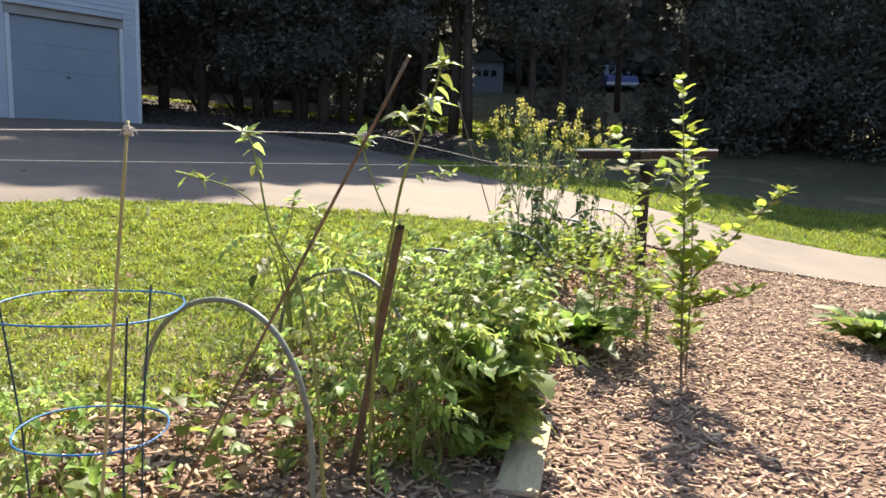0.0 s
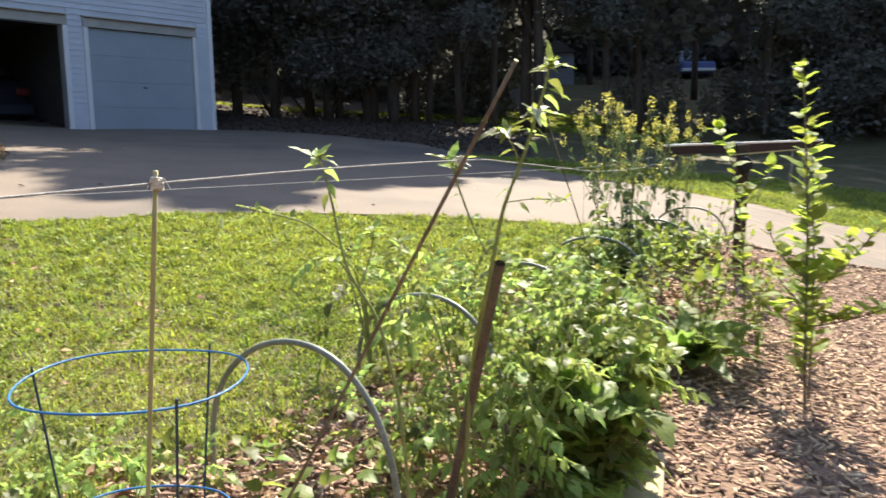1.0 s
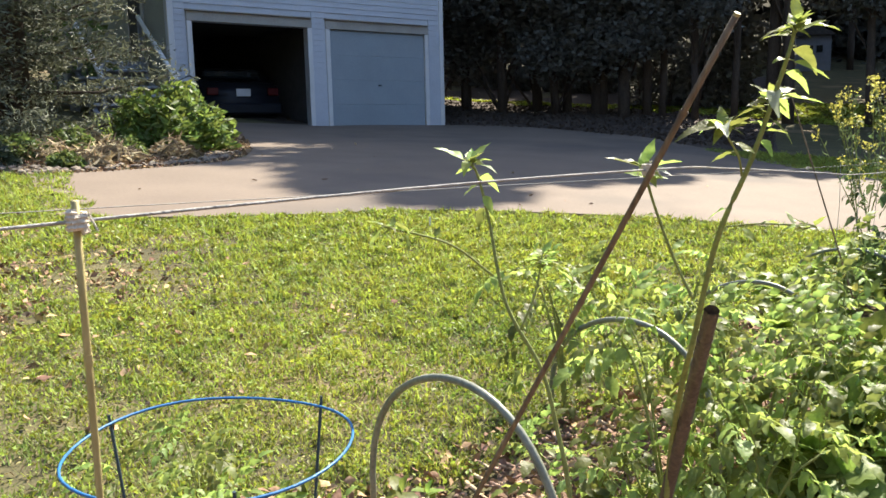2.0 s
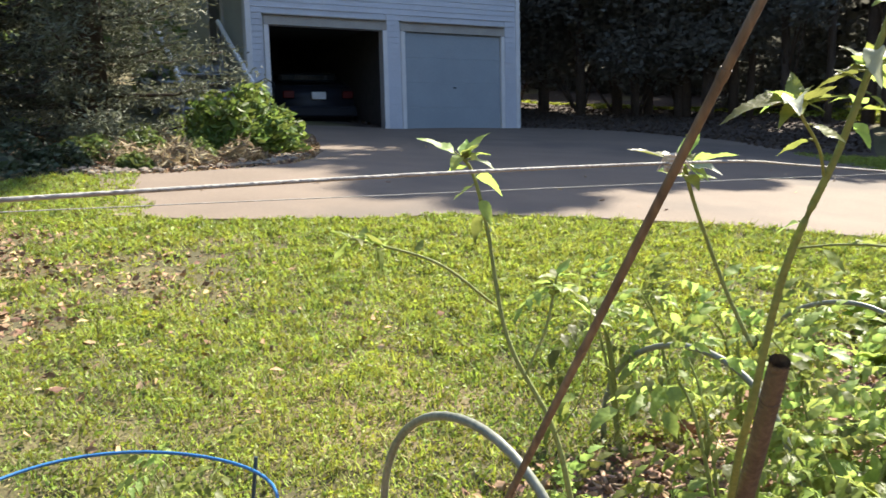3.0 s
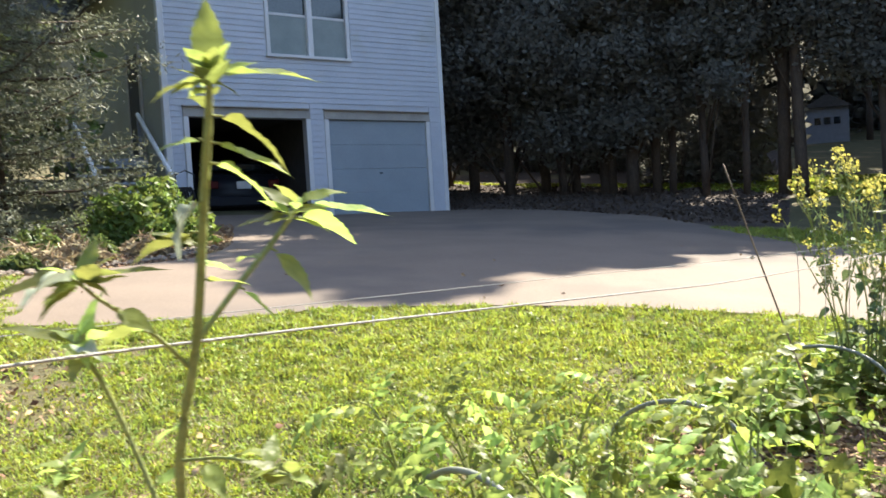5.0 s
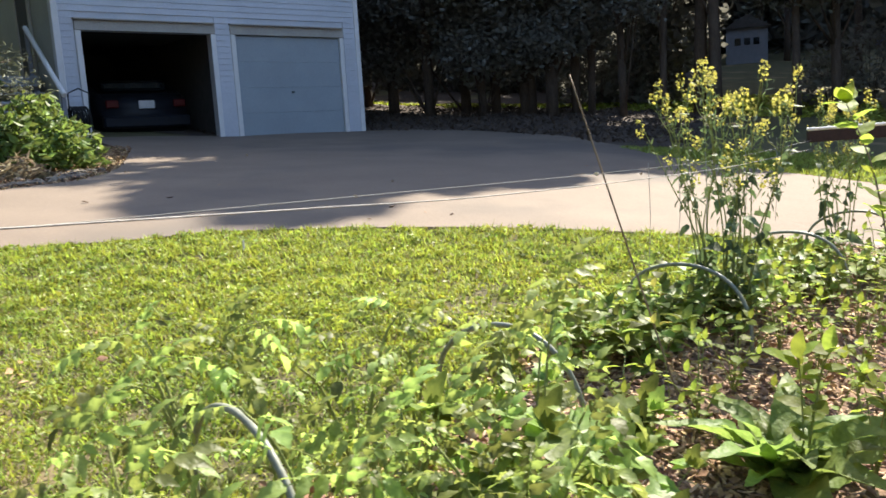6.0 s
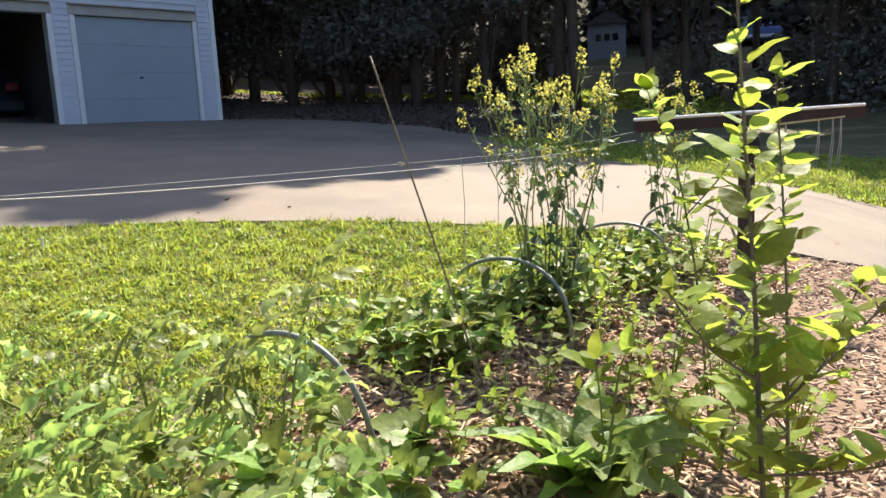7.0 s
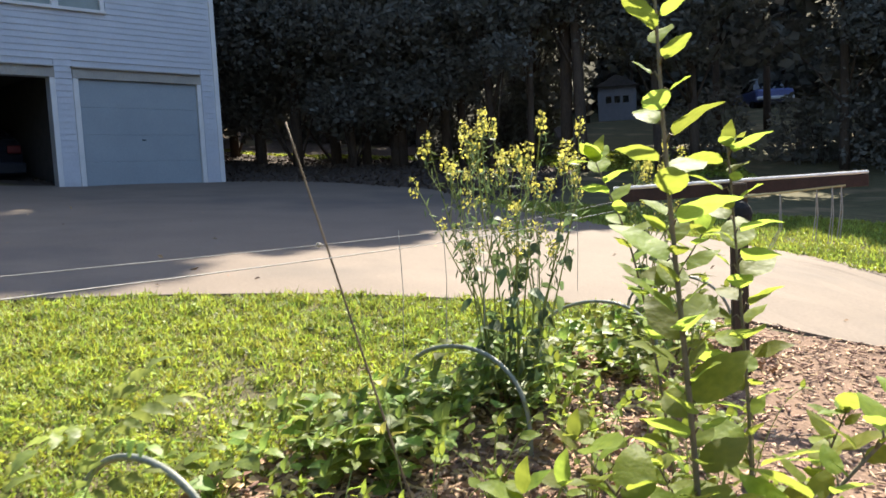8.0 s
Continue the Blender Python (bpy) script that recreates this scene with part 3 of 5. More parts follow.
def car():
    c = thing("parked_car", "dark car parked in the open garage bay, rear outward", "car", (HO[0] + 0.19 * math.cos(radians(HA)), HO[1] + 0.19 * math.sin(radians(HA)), HF), HA)
    bm = bmesh.new()
    prof = [(0.0, 0.35), (-0.02, 0.75), (0.08, 1.02), (0.55, 1.08), (1.15, 1.42), (2.4, 1.45), (3.3, 1.02), (4.25, 0.85), (4.35, 0.4), (4.3, 0.25), (0.1, 0.25)]
    a = [bm.verts.new((0.36, 1.1 + y, z)) for y, z in prof]
    b = [bm.verts.new((2.08, 1.1 + y, z)) for y, z in prof]
    bm.faces.new(a)
    bm.faces.new(b[::-1])
    for i in range(len(prof)):
        bm.faces.new((a[i], b[i], b[(i + 1) % len(prof)], a[(i + 1) % len(prof)]))
    bmesh.ops.bevel(bm, geom=list(bm.edges), offset=0.06, segments=2, affect="EDGES")
    bmesh.ops.recalc_face_normals(bm, faces=bm.faces)
    part("body", bm, M_CAR, c, shade=True)
    part("rear_bumper", boxed(0.34, 2.1, 1.0, 1.16, 0.36, 0.6, bevel=0.04), M_CAR, c)
    part("number_plate", boxed(1.06, 1.38, 1.045, 1.06, 0.74, 0.9, bevel=0.004), M_PLATE, c, "plain pale plate")
    for u in (0.42, 1.78):
        part("tail_lamp", boxed(u, u + 0.26, 1.05, 1.12, 0.76, 0.92, bevel=0.02), M_RED, c)
    for u in (0.38, 1.86):
        for y in (1.95, 4.5):
            m = bmesh.new()
            bmesh.ops.create_cone(m, cap_ends=True, segments=20, radius1=0.31, radius2=0.31, depth=0.2, matrix=pose(u + 0.1, y, 0.31, 0, 90, 0))
            w = part("wheel", m, M_RUBBER, c)
            m = bmesh.new()
            bmesh.ops.create_cone(m, cap_ends=True, segments=14, radius1=0.19, radius2=0.17, depth=0.215, matrix=pose(u + 0.1, y, 0.31, 0, 90, 0))
            part("rim", m, M_SHED, w)
    m = bmesh.new()
    box(m, 0.55, 1.89, 1.6, 2.2, 1.14, 1.34, bevel=0.05)
    part("rear_window", m, M_GLASS, c)


car()


# ---- woods ----
def clump_points(rng, centres, radii, n):
    """Leaf places in and mostly near the skin of several uneven clumps."""
    out = []
    for c, r in zip(centres, radii):
        d = rng.normal(size=(n, 3))
        d /= np.linalg.norm(d, axis=1, keepdims=True)
        k = rng.uniform(0.35, 1.0, (n, 1)) ** 0.5
        out.append(np.asarray(c) + d * k * r * np.array([1, 1, 0.75]) * rng.uniform(0.8, 1.2, (n, 1)))
    return np.concatenate(out)


def finer(pts, leaf, top, rng):
    """Leaves low on the open side become four small ones each; those high up become fewer and larger."""
    low, front = pts[:, 2] < top, pts[:, 1] < 0.3
    near, back, high = pts[low & front], pts[low & ~front][::2], pts[~low][::3]
    near = np.repeat(near, 4, axis=0) + rng.normal(0, 0.15, (4 * len(near), 3))
    size = np.concatenate([np.full((len(near), 1), 0.44 * leaf), np.full((len(back), 1), 1.3 * leaf), np.full((len(high), 1), 1.7 * leaf)])
    return np.concatenate([near, back, high]), size


def broadleaf(x, y, tall, spread, rng, low=0.3, label="tall broadleaf tree in deep shade with dark leaves", mat=M_FOLIAGE, leaf=0.26, clumps=26, per=120, trunk=0.16, lean=0.0, fine=False):
    z = height(x, y)
    t = thing("tree", label, "tree", (x, y, z - 0.1), group="woodland trees")
    a = rng.uniform(0, math.tau)
    line = bend([(0, 0, 0), (lean * 0.4 + 0.1 * math.cos(a), 0.1 * math.sin(a), tall * 0.35), (lean, 0.2 * math.sin(a), tall * 0.7), (lean + 0.2 * math.cos(a), 0, tall * 0.95)], 5)
    bm = bmesh.new()
    tube(bm, line, trunk, trunk * 0.25, 8)
    cs, rs = [], []
    for k in range(clumps):
        h = rng.uniform(low, 1.0)
        i = min(len(line) - 1, int(h * 0.95 * (len(line) - 1)))
        r = spread * (1.0 - 0.65 * abs(h - 0.55)) * rng.uniform(0.25, 1.0)
        b = rng.uniform(0, math.tau)
        c = line[i] + Vector((math.cos(b) * r, math.sin(b) * r, rng.uniform(-0.1, 0.5)))
        if k % 2 == 0:
            s = line[max(0, i - 2)]
            tube(bm, [s, s.lerp(c, 0.5) + Vector((0, 0, 0.15)), c], trunk * 0.28, 0.012, 5)
        cs.append(tuple(c))
        rs.append(spread * rng.uniform(0.28, 0.5))
    part("trunk", bm, M_BARK, t, shade=True)
    pts = clump_points(rng, cs, rs, per)
    if fine:
        own = np.random.default_rng(int(rng.integers(1 << 30)))
        pts, leaf = finer(pts, leaf, 8.5 - z, own)
        scattered("crown", pts, leaf, mat, own, t)
    else:
        scattered("crown", pts, leaf, mat, rng, t)
    return t


tree_rng = np.random.default_rng(21)
# the belt behind the drive, whose crowns shade it
for x, y, h, s, low in ((-11.5, 27, 13, 3.0, 0.3), (-9.2, 23.8, 12, 2.6, 0.2), (-7.9, 22.6, 12, 2.4, 0.18), (-6.7, 22.2, 12, 2.4, 0.18), (-5.9, 22.9, 12, 2.3, 0.18), (-5.2, 22.1, 12, 2.3, 0.18), (-4.2, 22.6, 10.8, 2.0, 0.18),
                        (-3.4, 22.2, 11.6, 1.9, 0.18), (-2.5, 22.8, 14.0, 1.7, 0.18), (-1.6, 22.0, 16.6, 1.7, 0.18), (-0.7, 22.4, 18.0, 1.5, 0.2), (0.15, 22.8, 18.6, 1.4, 0.28), (0.55, 22.4, 16.3, 1.4, 0.32), (2.35, 22.6, 12.2, 1.8, 0.3), (3.3, 23.4, 11.8, 2.2, 0.28),
                        (6.7, 23.3, 11.4, 2.3, 0.30), (8.9, 24.6, 12, 2.6, 0.2), (9.8, 23.6, 12, 3.2, 0.12), (12.2, 24.2, 12, 3.4, 0.12), (14.6, 22.4, 12, 3.4, 0.12), (17.2, 20.5, 12.5, 3.6, 0.1), (19.8, 17.5, 12.5, 3.6, 0.1), (22, 14, 13, 3.8, 0.1), (24, 10, 13, 3.8, 0.1)):
    broadleaf(x, y, h, s, tree_rng, low=low, trunk=tree_rng.uniform(0.09, 0.17), clumps=58, per=250 if x < 13 else 110, leaf=0.29 if x < 13 else 0.42, fine=x < 13)
# high-crowned trees added further back to keep the ground dark between the trunks
for x, y in ((0.4, 39.5), (3.4, 40.5), (5.2, 33.5), (7.0, 34.0), (3.6, 43.0)):
    broadleaf(x, y, 13.5, 2.6, tree_rng, low=0.5, trunk=0.14, clumps=44, per=110, leaf=0.45)
# added taller trees, crowns out of view, to shade the lawn before the pines
for x, y in ((-5.0, 22.7), (-4.0, 22.6), (-2.9, 22.9)):
    broadleaf(x, y, 23.1, 1.5, tree_rng, low=0.945, trunk=0.13, clumps=36, per=200, leaf=0.42)
# dense understory behind it, open in one stretch where sun reaches the grass
for k in range(30):
    x = -17 + 1.45 * k + tree_rng.uniform(-0.4, 0.4)
    y = 27.5 + tree_rng.uniform(-1.0, 1.5) - 0.45 * max(0.0, x - 12)
    if -12 < x < -2.4:
        y += 5.5
    if 0.4 < x < 3.6 or 3.8 < x < 7.6:
        continue
    broadleaf(x, y, tree_rng.uniform(8, 10), 2.0, tree_rng, low=0.0, label="dense dark understory tree with leaves to the ground", leaf=0.30, clumps=34, per=110, trunk=0.07)
for k in range(22):
    x, y = -16 + k * 2.6 + tree_rng.uniform(-1, 1), 47 + tree_rng.uniform(-1, 5)
    broadleaf(x, y, tree_rng.uniform(13, 16), 3.4, tree_rng, low=0.02, leaf=0.6, clumps=30, per=60)
# the lit wood's edge beyond the lawn on the house's near side
for x, y, h, s in ((-14.6, 8.2, 10, 2.6), (-16.5, 5.6, 11, 3.0), (-15.6, 2.2, 10, 2.8), (-19.5, 8.5, 12, 3.2), (-20, 3.0, 12, 3.4), (-14.0, 11.5, 12, 3.0), (-19, -2.5, 12, 3.6), (-18, 12.5, 13, 3.4), (-23, 6, 14, 3.8)):
    broadleaf(x, y, h, s, tree_rng, low=0.05, label="leafy woodland tree with sunlit leaves", mat=M_LEFTLEAF, leaf=0.22, clumps=40, per=130)


def far_woods():
    """The distant wood that closes the view, a deep uneven belt of leaves."""
    pts = []
    for k in range(26000):
        a = tree_rng.uniform(-2.2, 2.2)
        r = tree_rng.uniform(50, 64)
        x, y = math.sin(a) * r, math.cos(a) * r
        top = 18 + 3 * math.sin(9 * a) + 2 * math.sin(23 * a + 1)
        pts.append((x, y, height(x, y) + tree_rng.uniform(0, 1) ** 0.8 * top))
    ob = scattered("far_woods", pts, 2.0, M_FAR, tree_rng, flat=1.0, aspect=0.8)
    tagged(ob, "distant dark wood closing the view all round", "woods", kind="stuff")


far_woods()


def backdrop():
    bm = bmesh.new()
    ring = []
    for k in range(49):
        a = k / 48 * math.tau
        x, y = math.sin(a) * 70, math.cos(a) * 70
        ring.append((bm.verts.new((x, y, -12)), bm.verts.new((x, y, 26 + 2 * math.sin(7 * a)))))
    for (a, b), (c, d) in zip(ring, ring[1:]):
        bm.faces.new((a, c, d, b))
    return bm


tagged(part("backdrop", backdrop(), M_FAR), "plain dark distance of wooded hillside", "backdrop", kind="structure")


def conifer(x, y, tall, spread, rng, mat=M_NEEDLE, per=75, label="large grey-green pine with drooping feathery boughs by the house"):
    z = height(x, y)
    t = thing("pine_tree", label, "tree", (x, y, z - 0.1))
    bm = bmesh.new()
    tube(bm, [(0, 0, 0), (0.1, 0, tall * 0.5), (0.05, 0.1, tall)], 0.24, 0.04, 9)
    pts = []
    h = 0.25
    while h < tall:
        n = 6
        reach = spread * (1 - (h / tall) ** 1.8) * rng.uniform(0.85, 1.1) + 0.3
        for k in range(n):
            a = k / n * math.tau + h * 1.9 + rng.uniform(-0.25, 0.25)
            r = reach * rng.uniform(0.6, 1.15)
            o = Vector((0, 0, h))
            tip = o + Vector((math.cos(a) * r, math.sin(a) * r, 0.10 * r))
            mid = o.lerp(tip, 0.55) + Vector((0, 0, -0.06 * r))
            tube(bm, [o, mid, tip], 0.03, 0.006, 5)
            for j in range(8):
                f = 0.08 + 0.92 * j / 7
                c = o.lerp(mid, f * 2) if f < 0.5 else mid.lerp(tip, f * 2 - 1)
                side = Vector((-math.sin(a), math.cos(a), 0)) * rng.normal() * 0.16 * (1.2 - f) * r
                q = rng.normal(size=(per, 3)) * np.array([0.14, 0.14, 0.085]) + np.array(c + side)
                pts.append(q)
        h += 0.46
    part("trunk", bm, M_BARK, t, shade=True)
    scattered("needles", np.concatenate(pts), 0.085, mat, rng, t, flat=0.6, aspect=0.2)


pine_rng = np.random.default_rng(77)
conifer(-8.6, 8.15, 9.5, 1.75, pine_rng, per=95)
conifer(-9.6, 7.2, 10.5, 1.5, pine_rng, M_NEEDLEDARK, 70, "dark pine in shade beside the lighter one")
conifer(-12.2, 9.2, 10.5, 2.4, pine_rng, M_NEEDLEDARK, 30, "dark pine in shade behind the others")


def utility_pole():
    """A straight pole with a guy wire in a yellow guard."""
    z = height(-9.97, 5.53)
    t = thing("utility_pole", "straight brown wooden utility pole at the lawn's edge", "pole", (-9.97, 5.53, z))
    part("shaft", rod([(0, 0, -0.2), (-0.01, -0.02, 3.2), (-0.02, -0.03, 9.5)], 0.105, 0.085, 14), M_TRUNK, t, shade=True)
    foot, up = Vector((2.25, 0.08, height(-7.72, 5.61) - z - 0.1)), Vector((-0.01, -0.03, 5.3))
    wire = part("guy_wire", rod([foot, up], 0.004, sides=6), M_HOOP, t, "grey guy wire")
    for f0, f1 in ((0.10, 0.15), (0.16, 0.197), (0.245, 0.306), (0.36, 0.42), (0.43, 0.48)):
        part("guard", rod([foot.lerp(up, f0), foot.lerp(up, f1)], 0.017, 0.015, 8), M_GUARD, wire, "yellow plastic guard")


utility_pole()


def shrub(x, y, rx, rz, rng, label, mat=M_SHRUB, leaf=0.11, n=2600, name="shrub"):
    z = height(x, y)
    t = thing(name, label, "shrub", (x, y, z))
    d = rng.normal(size=(n, 3))
    d[:, 2] = abs(d[:, 2]) - 0.15
    d /= np.linalg.norm(d, axis=1, keepdims=True)
    r = rng.uniform(0.5, 1.0, (n, 1)) ** 0.5 * (1 + 0.12 * np.sin(7 * d[:, :1] + 3 * d[:, 1:2]) + 0.10 * np.sin(11 * d[:, 1:2] + 4 * d[:, 2:]))
    scattered("foliage", d * r * np.array([rx, rx, rz]) + np.array([0, 0, rz * 0.1]), leaf, mat, rng, t, aspect=0.4)
    for k in range(7):
        a = k * 0.9
        part("branch", rod([(0.1 * math.cos(a), 0.1 * math.sin(a), -0.03), (0.3 * rx * math.cos(a), 0.3 * rx * math.sin(a), rz * 0.4), (0.6 * rx * math.cos(a), 0.6 * rx * math.sin(a), rz * 0.8)], 0.012, 0.004, 5), M_BARK, t)
    return t


shrub(-6.98, 9.1, 0.70, 0.72, tree_rng, "rounded green shrub with sunlit top beside the drive", leaf=0.13, n=2900)
# Shrubs below y 6.5 take a darker leaf that carries the pines' shade
for x, y, rx, rz in ((-6.75, 8.05, 0.22, 0.2), (-7.05, 7.55, 0.26, 0.3), (-6.3, 6.75, 0.16, 0.14), (-6.9, 6.35, 0.3, 0.2), (-7.4, 6.2, 0.4, 0.3), (-8.2, 6.0, 0.5, 0.35), (-8.9, 5.9, 0.5, 0.45), (-7.2, 7.0, 0.35, 0.25), (-10.8, 6.4, 0.5, 0.5), (-12.6, 6.7, 0.7, 0.8), (-13.5, 5.6, 0.7, 0.7)):
    shrub(x, y, rx, rz, tree_rng, "low shaded groundcover shrub under the pines", M_IVY if y < 6.5 else M_LEFTLEAF, 0.08, 700, "groundcover_shrub")


# low shrubs between the trunks at the wood's edge, open where the sun reaches the grass behind
for k in range(27):
    x = -10.2 + 0.85 * k + tree_rng.uniform(-0.2, 0.2)
    if -4.7 < x < -3.9 or -0.9 < x < 2.6 or 4.4 < x < 5.8:
        continue
    shrub(x, (25.3 if x > -4 else 29.5) + tree_rng.uniform(-0.5, 0.5), 0.75, tree_rng.uniform(1.5, 2.3), tree_rng, "dark leafy shrub between woodland trunks", M_FOLIAGE, 0.2, 700, "understory_shrub")


def iris(x, y):
    t = thing("iris_clump", "upright green sword leaves beside the shrub", "garden plant", (x, y, height(x, y)))
    blade = leaf_mesh("sword_leaf", M_SHRUB, [dict(length=0.55, width=0.045, rows=6, droop=0.15, fold=0.3)])
    for k in range(26):
        a = k * 2.4
        r = 0.03 * math.sqrt(k)
        piece("leaf", blade, t, turned((r * math.cos(a) * 1.6, r * math.sin(a), -0.02), (0.3 * math.cos(a), 0.3 * math.sin(a), 1.0), 0, tree_rng.uniform(0.7, 1.1)))


iris(-7.9, 9.1)
iris(-7.5, 8.9)
pot = thing("flower_pot", "terracotta flower pot by the shrub", "pot", (-7.25, 9.15, height(-7.25, 9.15)))
bm = bmesh.new()
for z0, z1, r0, r1 in ((0, 0.2, 0.09, 0.13), (0.2, 0.25, 0.145, 0.15)):
    bmesh.ops.create_cone(bm, cap_ends=True, segments=20, radius1=r0, radius2=r1, depth=z1 - z0, matrix=Matrix.Translation((0, 0, (z0 + z1) / 2)))
part("clay_body", bm, M_POTTERY, pot)


def far_shed():
    x, y = 1.75, 40.0
    z = height(x, y)
    t = thing("shed", "small grey shed far off among trees", "shed", (x, y, z))
    part("wall", boxed(-0.85, 0.85, 0, 2.2, -0.5, 1.55), M_SHED, t)
    bm = bmesh.new()
    vs = [bm.verts.new((u, v, w)) for v in (-0.15, 2.35) for u, w in ((-1.0, 1.53), (0, 2.1), (1.0, 1.53))]
    for q in ((0, 1, 4, 3), (1, 2, 5, 4), (0, 2, 1), (3, 4, 5), (0, 3, 5, 2)):
        bm.faces.new([vs[k] for k in q])
    bmesh.ops.recalc_face_normals(bm, faces=bm.faces)
    part("roof", bm, M_ROOF, t)
    for k in range(3):
        part("window", boxed(-0.5 + 0.38 * k, -0.25 + 0.38 * k, -0.02, 0.02, 0.8, 1.1), M_GLASS, t)


far_shed()


def far_car():
    """A parked car seen end on, far up the slope."""
    x, y = 9.3, 44.2
    t = thing("far_parked_car", "pale-roofed blue car parked far up the slope", "car", (x, y, height(x, y)), 8)
    part("lower_body", boxed(-0.92, 0.92, -0.1, 4.1, 0.32, 0.92, bevel=0.1), M_BLUECAR, t)
    bm = boxed(-0.78, 0.78, 0.7, 3.3, 0.9, 1.46)
    for v in bm.verts:
        if v.co.z > 1.2:
            v.co.x *= 0.84
            v.co.y = 2.0 + (v.co.y - 2.0) * 0.72
    part("cabin_glass", bm, M_GLASS, t)
    part("roof", boxed(-0.68, 0.68, 1.05, 2.95, 1.46, 1.54, bevel=0.03), M_PLATE, t, "pale roof")
    part("bumper", boxed(-0.9, 0.9, -0.18, -0.08, 0.4, 0.56, bevel=0.03), M_PLATE, t, "pale bumper")
    for u in (-0.78, 0.78):
        for v in (0.7, 3.2):
            bm = bmesh.new()
            bmesh.ops.create_cone(bm, cap_ends=True, segments=16, radius1=0.32, radius2=0.32, depth=0.2, matrix=pose(u, v, 0.32, 0, 90, 0))
            part("wheel", bm, M_RUBBER, t)


far_car()


# ---- garden ----
def gz(x, y):
    return height(x, y) + 0.02


def on(x, y):
    return Vector((x, y, gz(x, y)))


def pole(name, label, foot, top, r0, r1, mat, sides=8, nodes=0, hollow=False):
    t = thing(name, label, "garden stake", foot)
    f, e = Vector(foot), Vector(top)
    d = (e - f).normalized()
    n = 14
    pts = [f.lerp(e, k / n) - f for k in range(n + 1)]
    pts[0] = pts[0] - d * 0.12
    bm = bmesh.new()
    tube(bm, pts, r0, r1, sides, cap=not hollow)
    if hollow:
        tube(bm, [e - f - d * 0.06, e - f], r0 * 0.72, sides=sides, cap=False)
        tube(bm, [e - f - d * 0.061, e - f - d * 0.06], r0 * 0.99, sides=sides)
    part("shaft", bm, mat, t, shade=not hollow)
    for k in range(nodes):
        q = (f.lerp(e, (k + 0.6) / nodes) - f)
        part("node", rod([q - d * 0.004, q, q + d * 0.004], r0 * 1.0, r0 * 0.98, 8), mat, t)
    return t


THIN, KNOT, ROD = Vector((-0.354, 1.196, 1.054)), Vector((-0.095, 1.727, 1.054)), Vector((0.204, 4.702, 0.896))
bam = pole("bamboo_stake", "leaning brown bamboo stake with a cut pale top", (-0.62, 2.11, 0.10), (-0.008, 1.655, 1.20), 0.0042, 0.0034, M_BAMBOO, nodes=5)
tip = rod([Vector((-0.008, 1.655, 1.20)) - Vector((-0.62, 2.11, 0.10)), Vector((-0.0065, 1.6538, 1.2027)) - Vector((-0.62, 2.11, 0.10))], 0.0034, sides=8)
part("cut_end", tip, M_CANE, bam, "pale cut end")
pole("cane_stake", "thin pale cane standing by the wire cage", (-0.515, 1.34, 0.05), THIN + Vector((0, 0, 0.012)), 0.0028, 0.0024, M_CANE, nodes=4)
pole("thin_stake", "thin dark brown stick leaning in the bed", (0.48, 4.63, gz(0.48, 4.63)), (0.113, 4.738, 1.254), 0.0036, 0.003, M_BAMBOO, nodes=4)
pole("pipe_stake", "short rusty brown pipe stake among tomato stems", (-0.21, 2.5, gz(-0.21, 2.5)), (-0.04, 1.999, 0.842), 0.0118, 0.0108, M_PIPE, 14, hollow=True)
# dry stake bases and dead twigs in the bed
for k in range(14):
    x, y = -0.95 + 0.12 * k + 0.1 * math.sin(5 * k), 2.2 + 0.22 * k
    a = 2.4 * k
    b0 = on(x, y)
    twig = thing("twig", "dry brown twig lying in the bed", "twig", b0, group="twigs in the bed")
    part("stick", rod([(0, 0, 0), (0.08 * math.cos(a), 0.08 * math.sin(a), 0.012), (0.17 * math.cos(a + 0.2), 0.17 * math.sin(a + 0.2), 0.004)], 0.003, 0.0015, 5), M_BARK, twig)


def cord(name, label, pts, r, knots=()):
    """A cord along a smooth line through pts, with knots at some of them."""
    t = thing(name, label, "string", pts[0])
    o = Vector(pts[0])
    part("strand", rod([p - o for p in bend(pts, 10)], r, sides=6), M_STRING, t, shade=True)
    for p in knots:
        c = Vector(p) - o
        part("knot", rod([c + Vector(((0.0045 + 0.0015 * math.sin(3 * u)) * math.cos(u), 0.005 * math.sin(u), 0.012 * u / 25 - 0.006)) for u in [q * 0.6 for q in range(42)]], max(r, 0.0012) * 1.7, sides=5), M_KNOT, t, "pale wound knot")
        for s in (-1, 1):
            part("loose_end", rod([c, c + Vector((0.007 * s, 0.003, 0.004)), c + Vector((0.012 * s, 0.004, -0.006))], r, r * 0.5, 5), M_KNOT, t)
    return t


BAR_L, BAR_R = Vector((1.06, 6.5, 0.965)), Vector((2.294, 6.823, 0.985))
cord("string", "taut grey cord tied from stake to stake", [Vector((-0.95, -0.05, 1.03)), THIN, KNOT, (-0.02, 2.04, 1.038), (0.136, 2.68, 0.994), (0.25, 3.16, 0.962), (0.48, 4.1, 0.92), (0.71, 5.07, 0.888), (1.08, 6.49, 0.87)], 0.0011, (THIN, KNOT))
cord("string", "thinner grey cord along the lawn side of the bed", [ROD + Vector((-0.46, -1, 0.03)) * k for k in (5.2, 4, 3, 2, 1)] + [ROD, Vector((0.65, 5.6, 0.885)), BAR_L + Vector((0.02, 0, -0.05))], 0.0009, (ROD,))
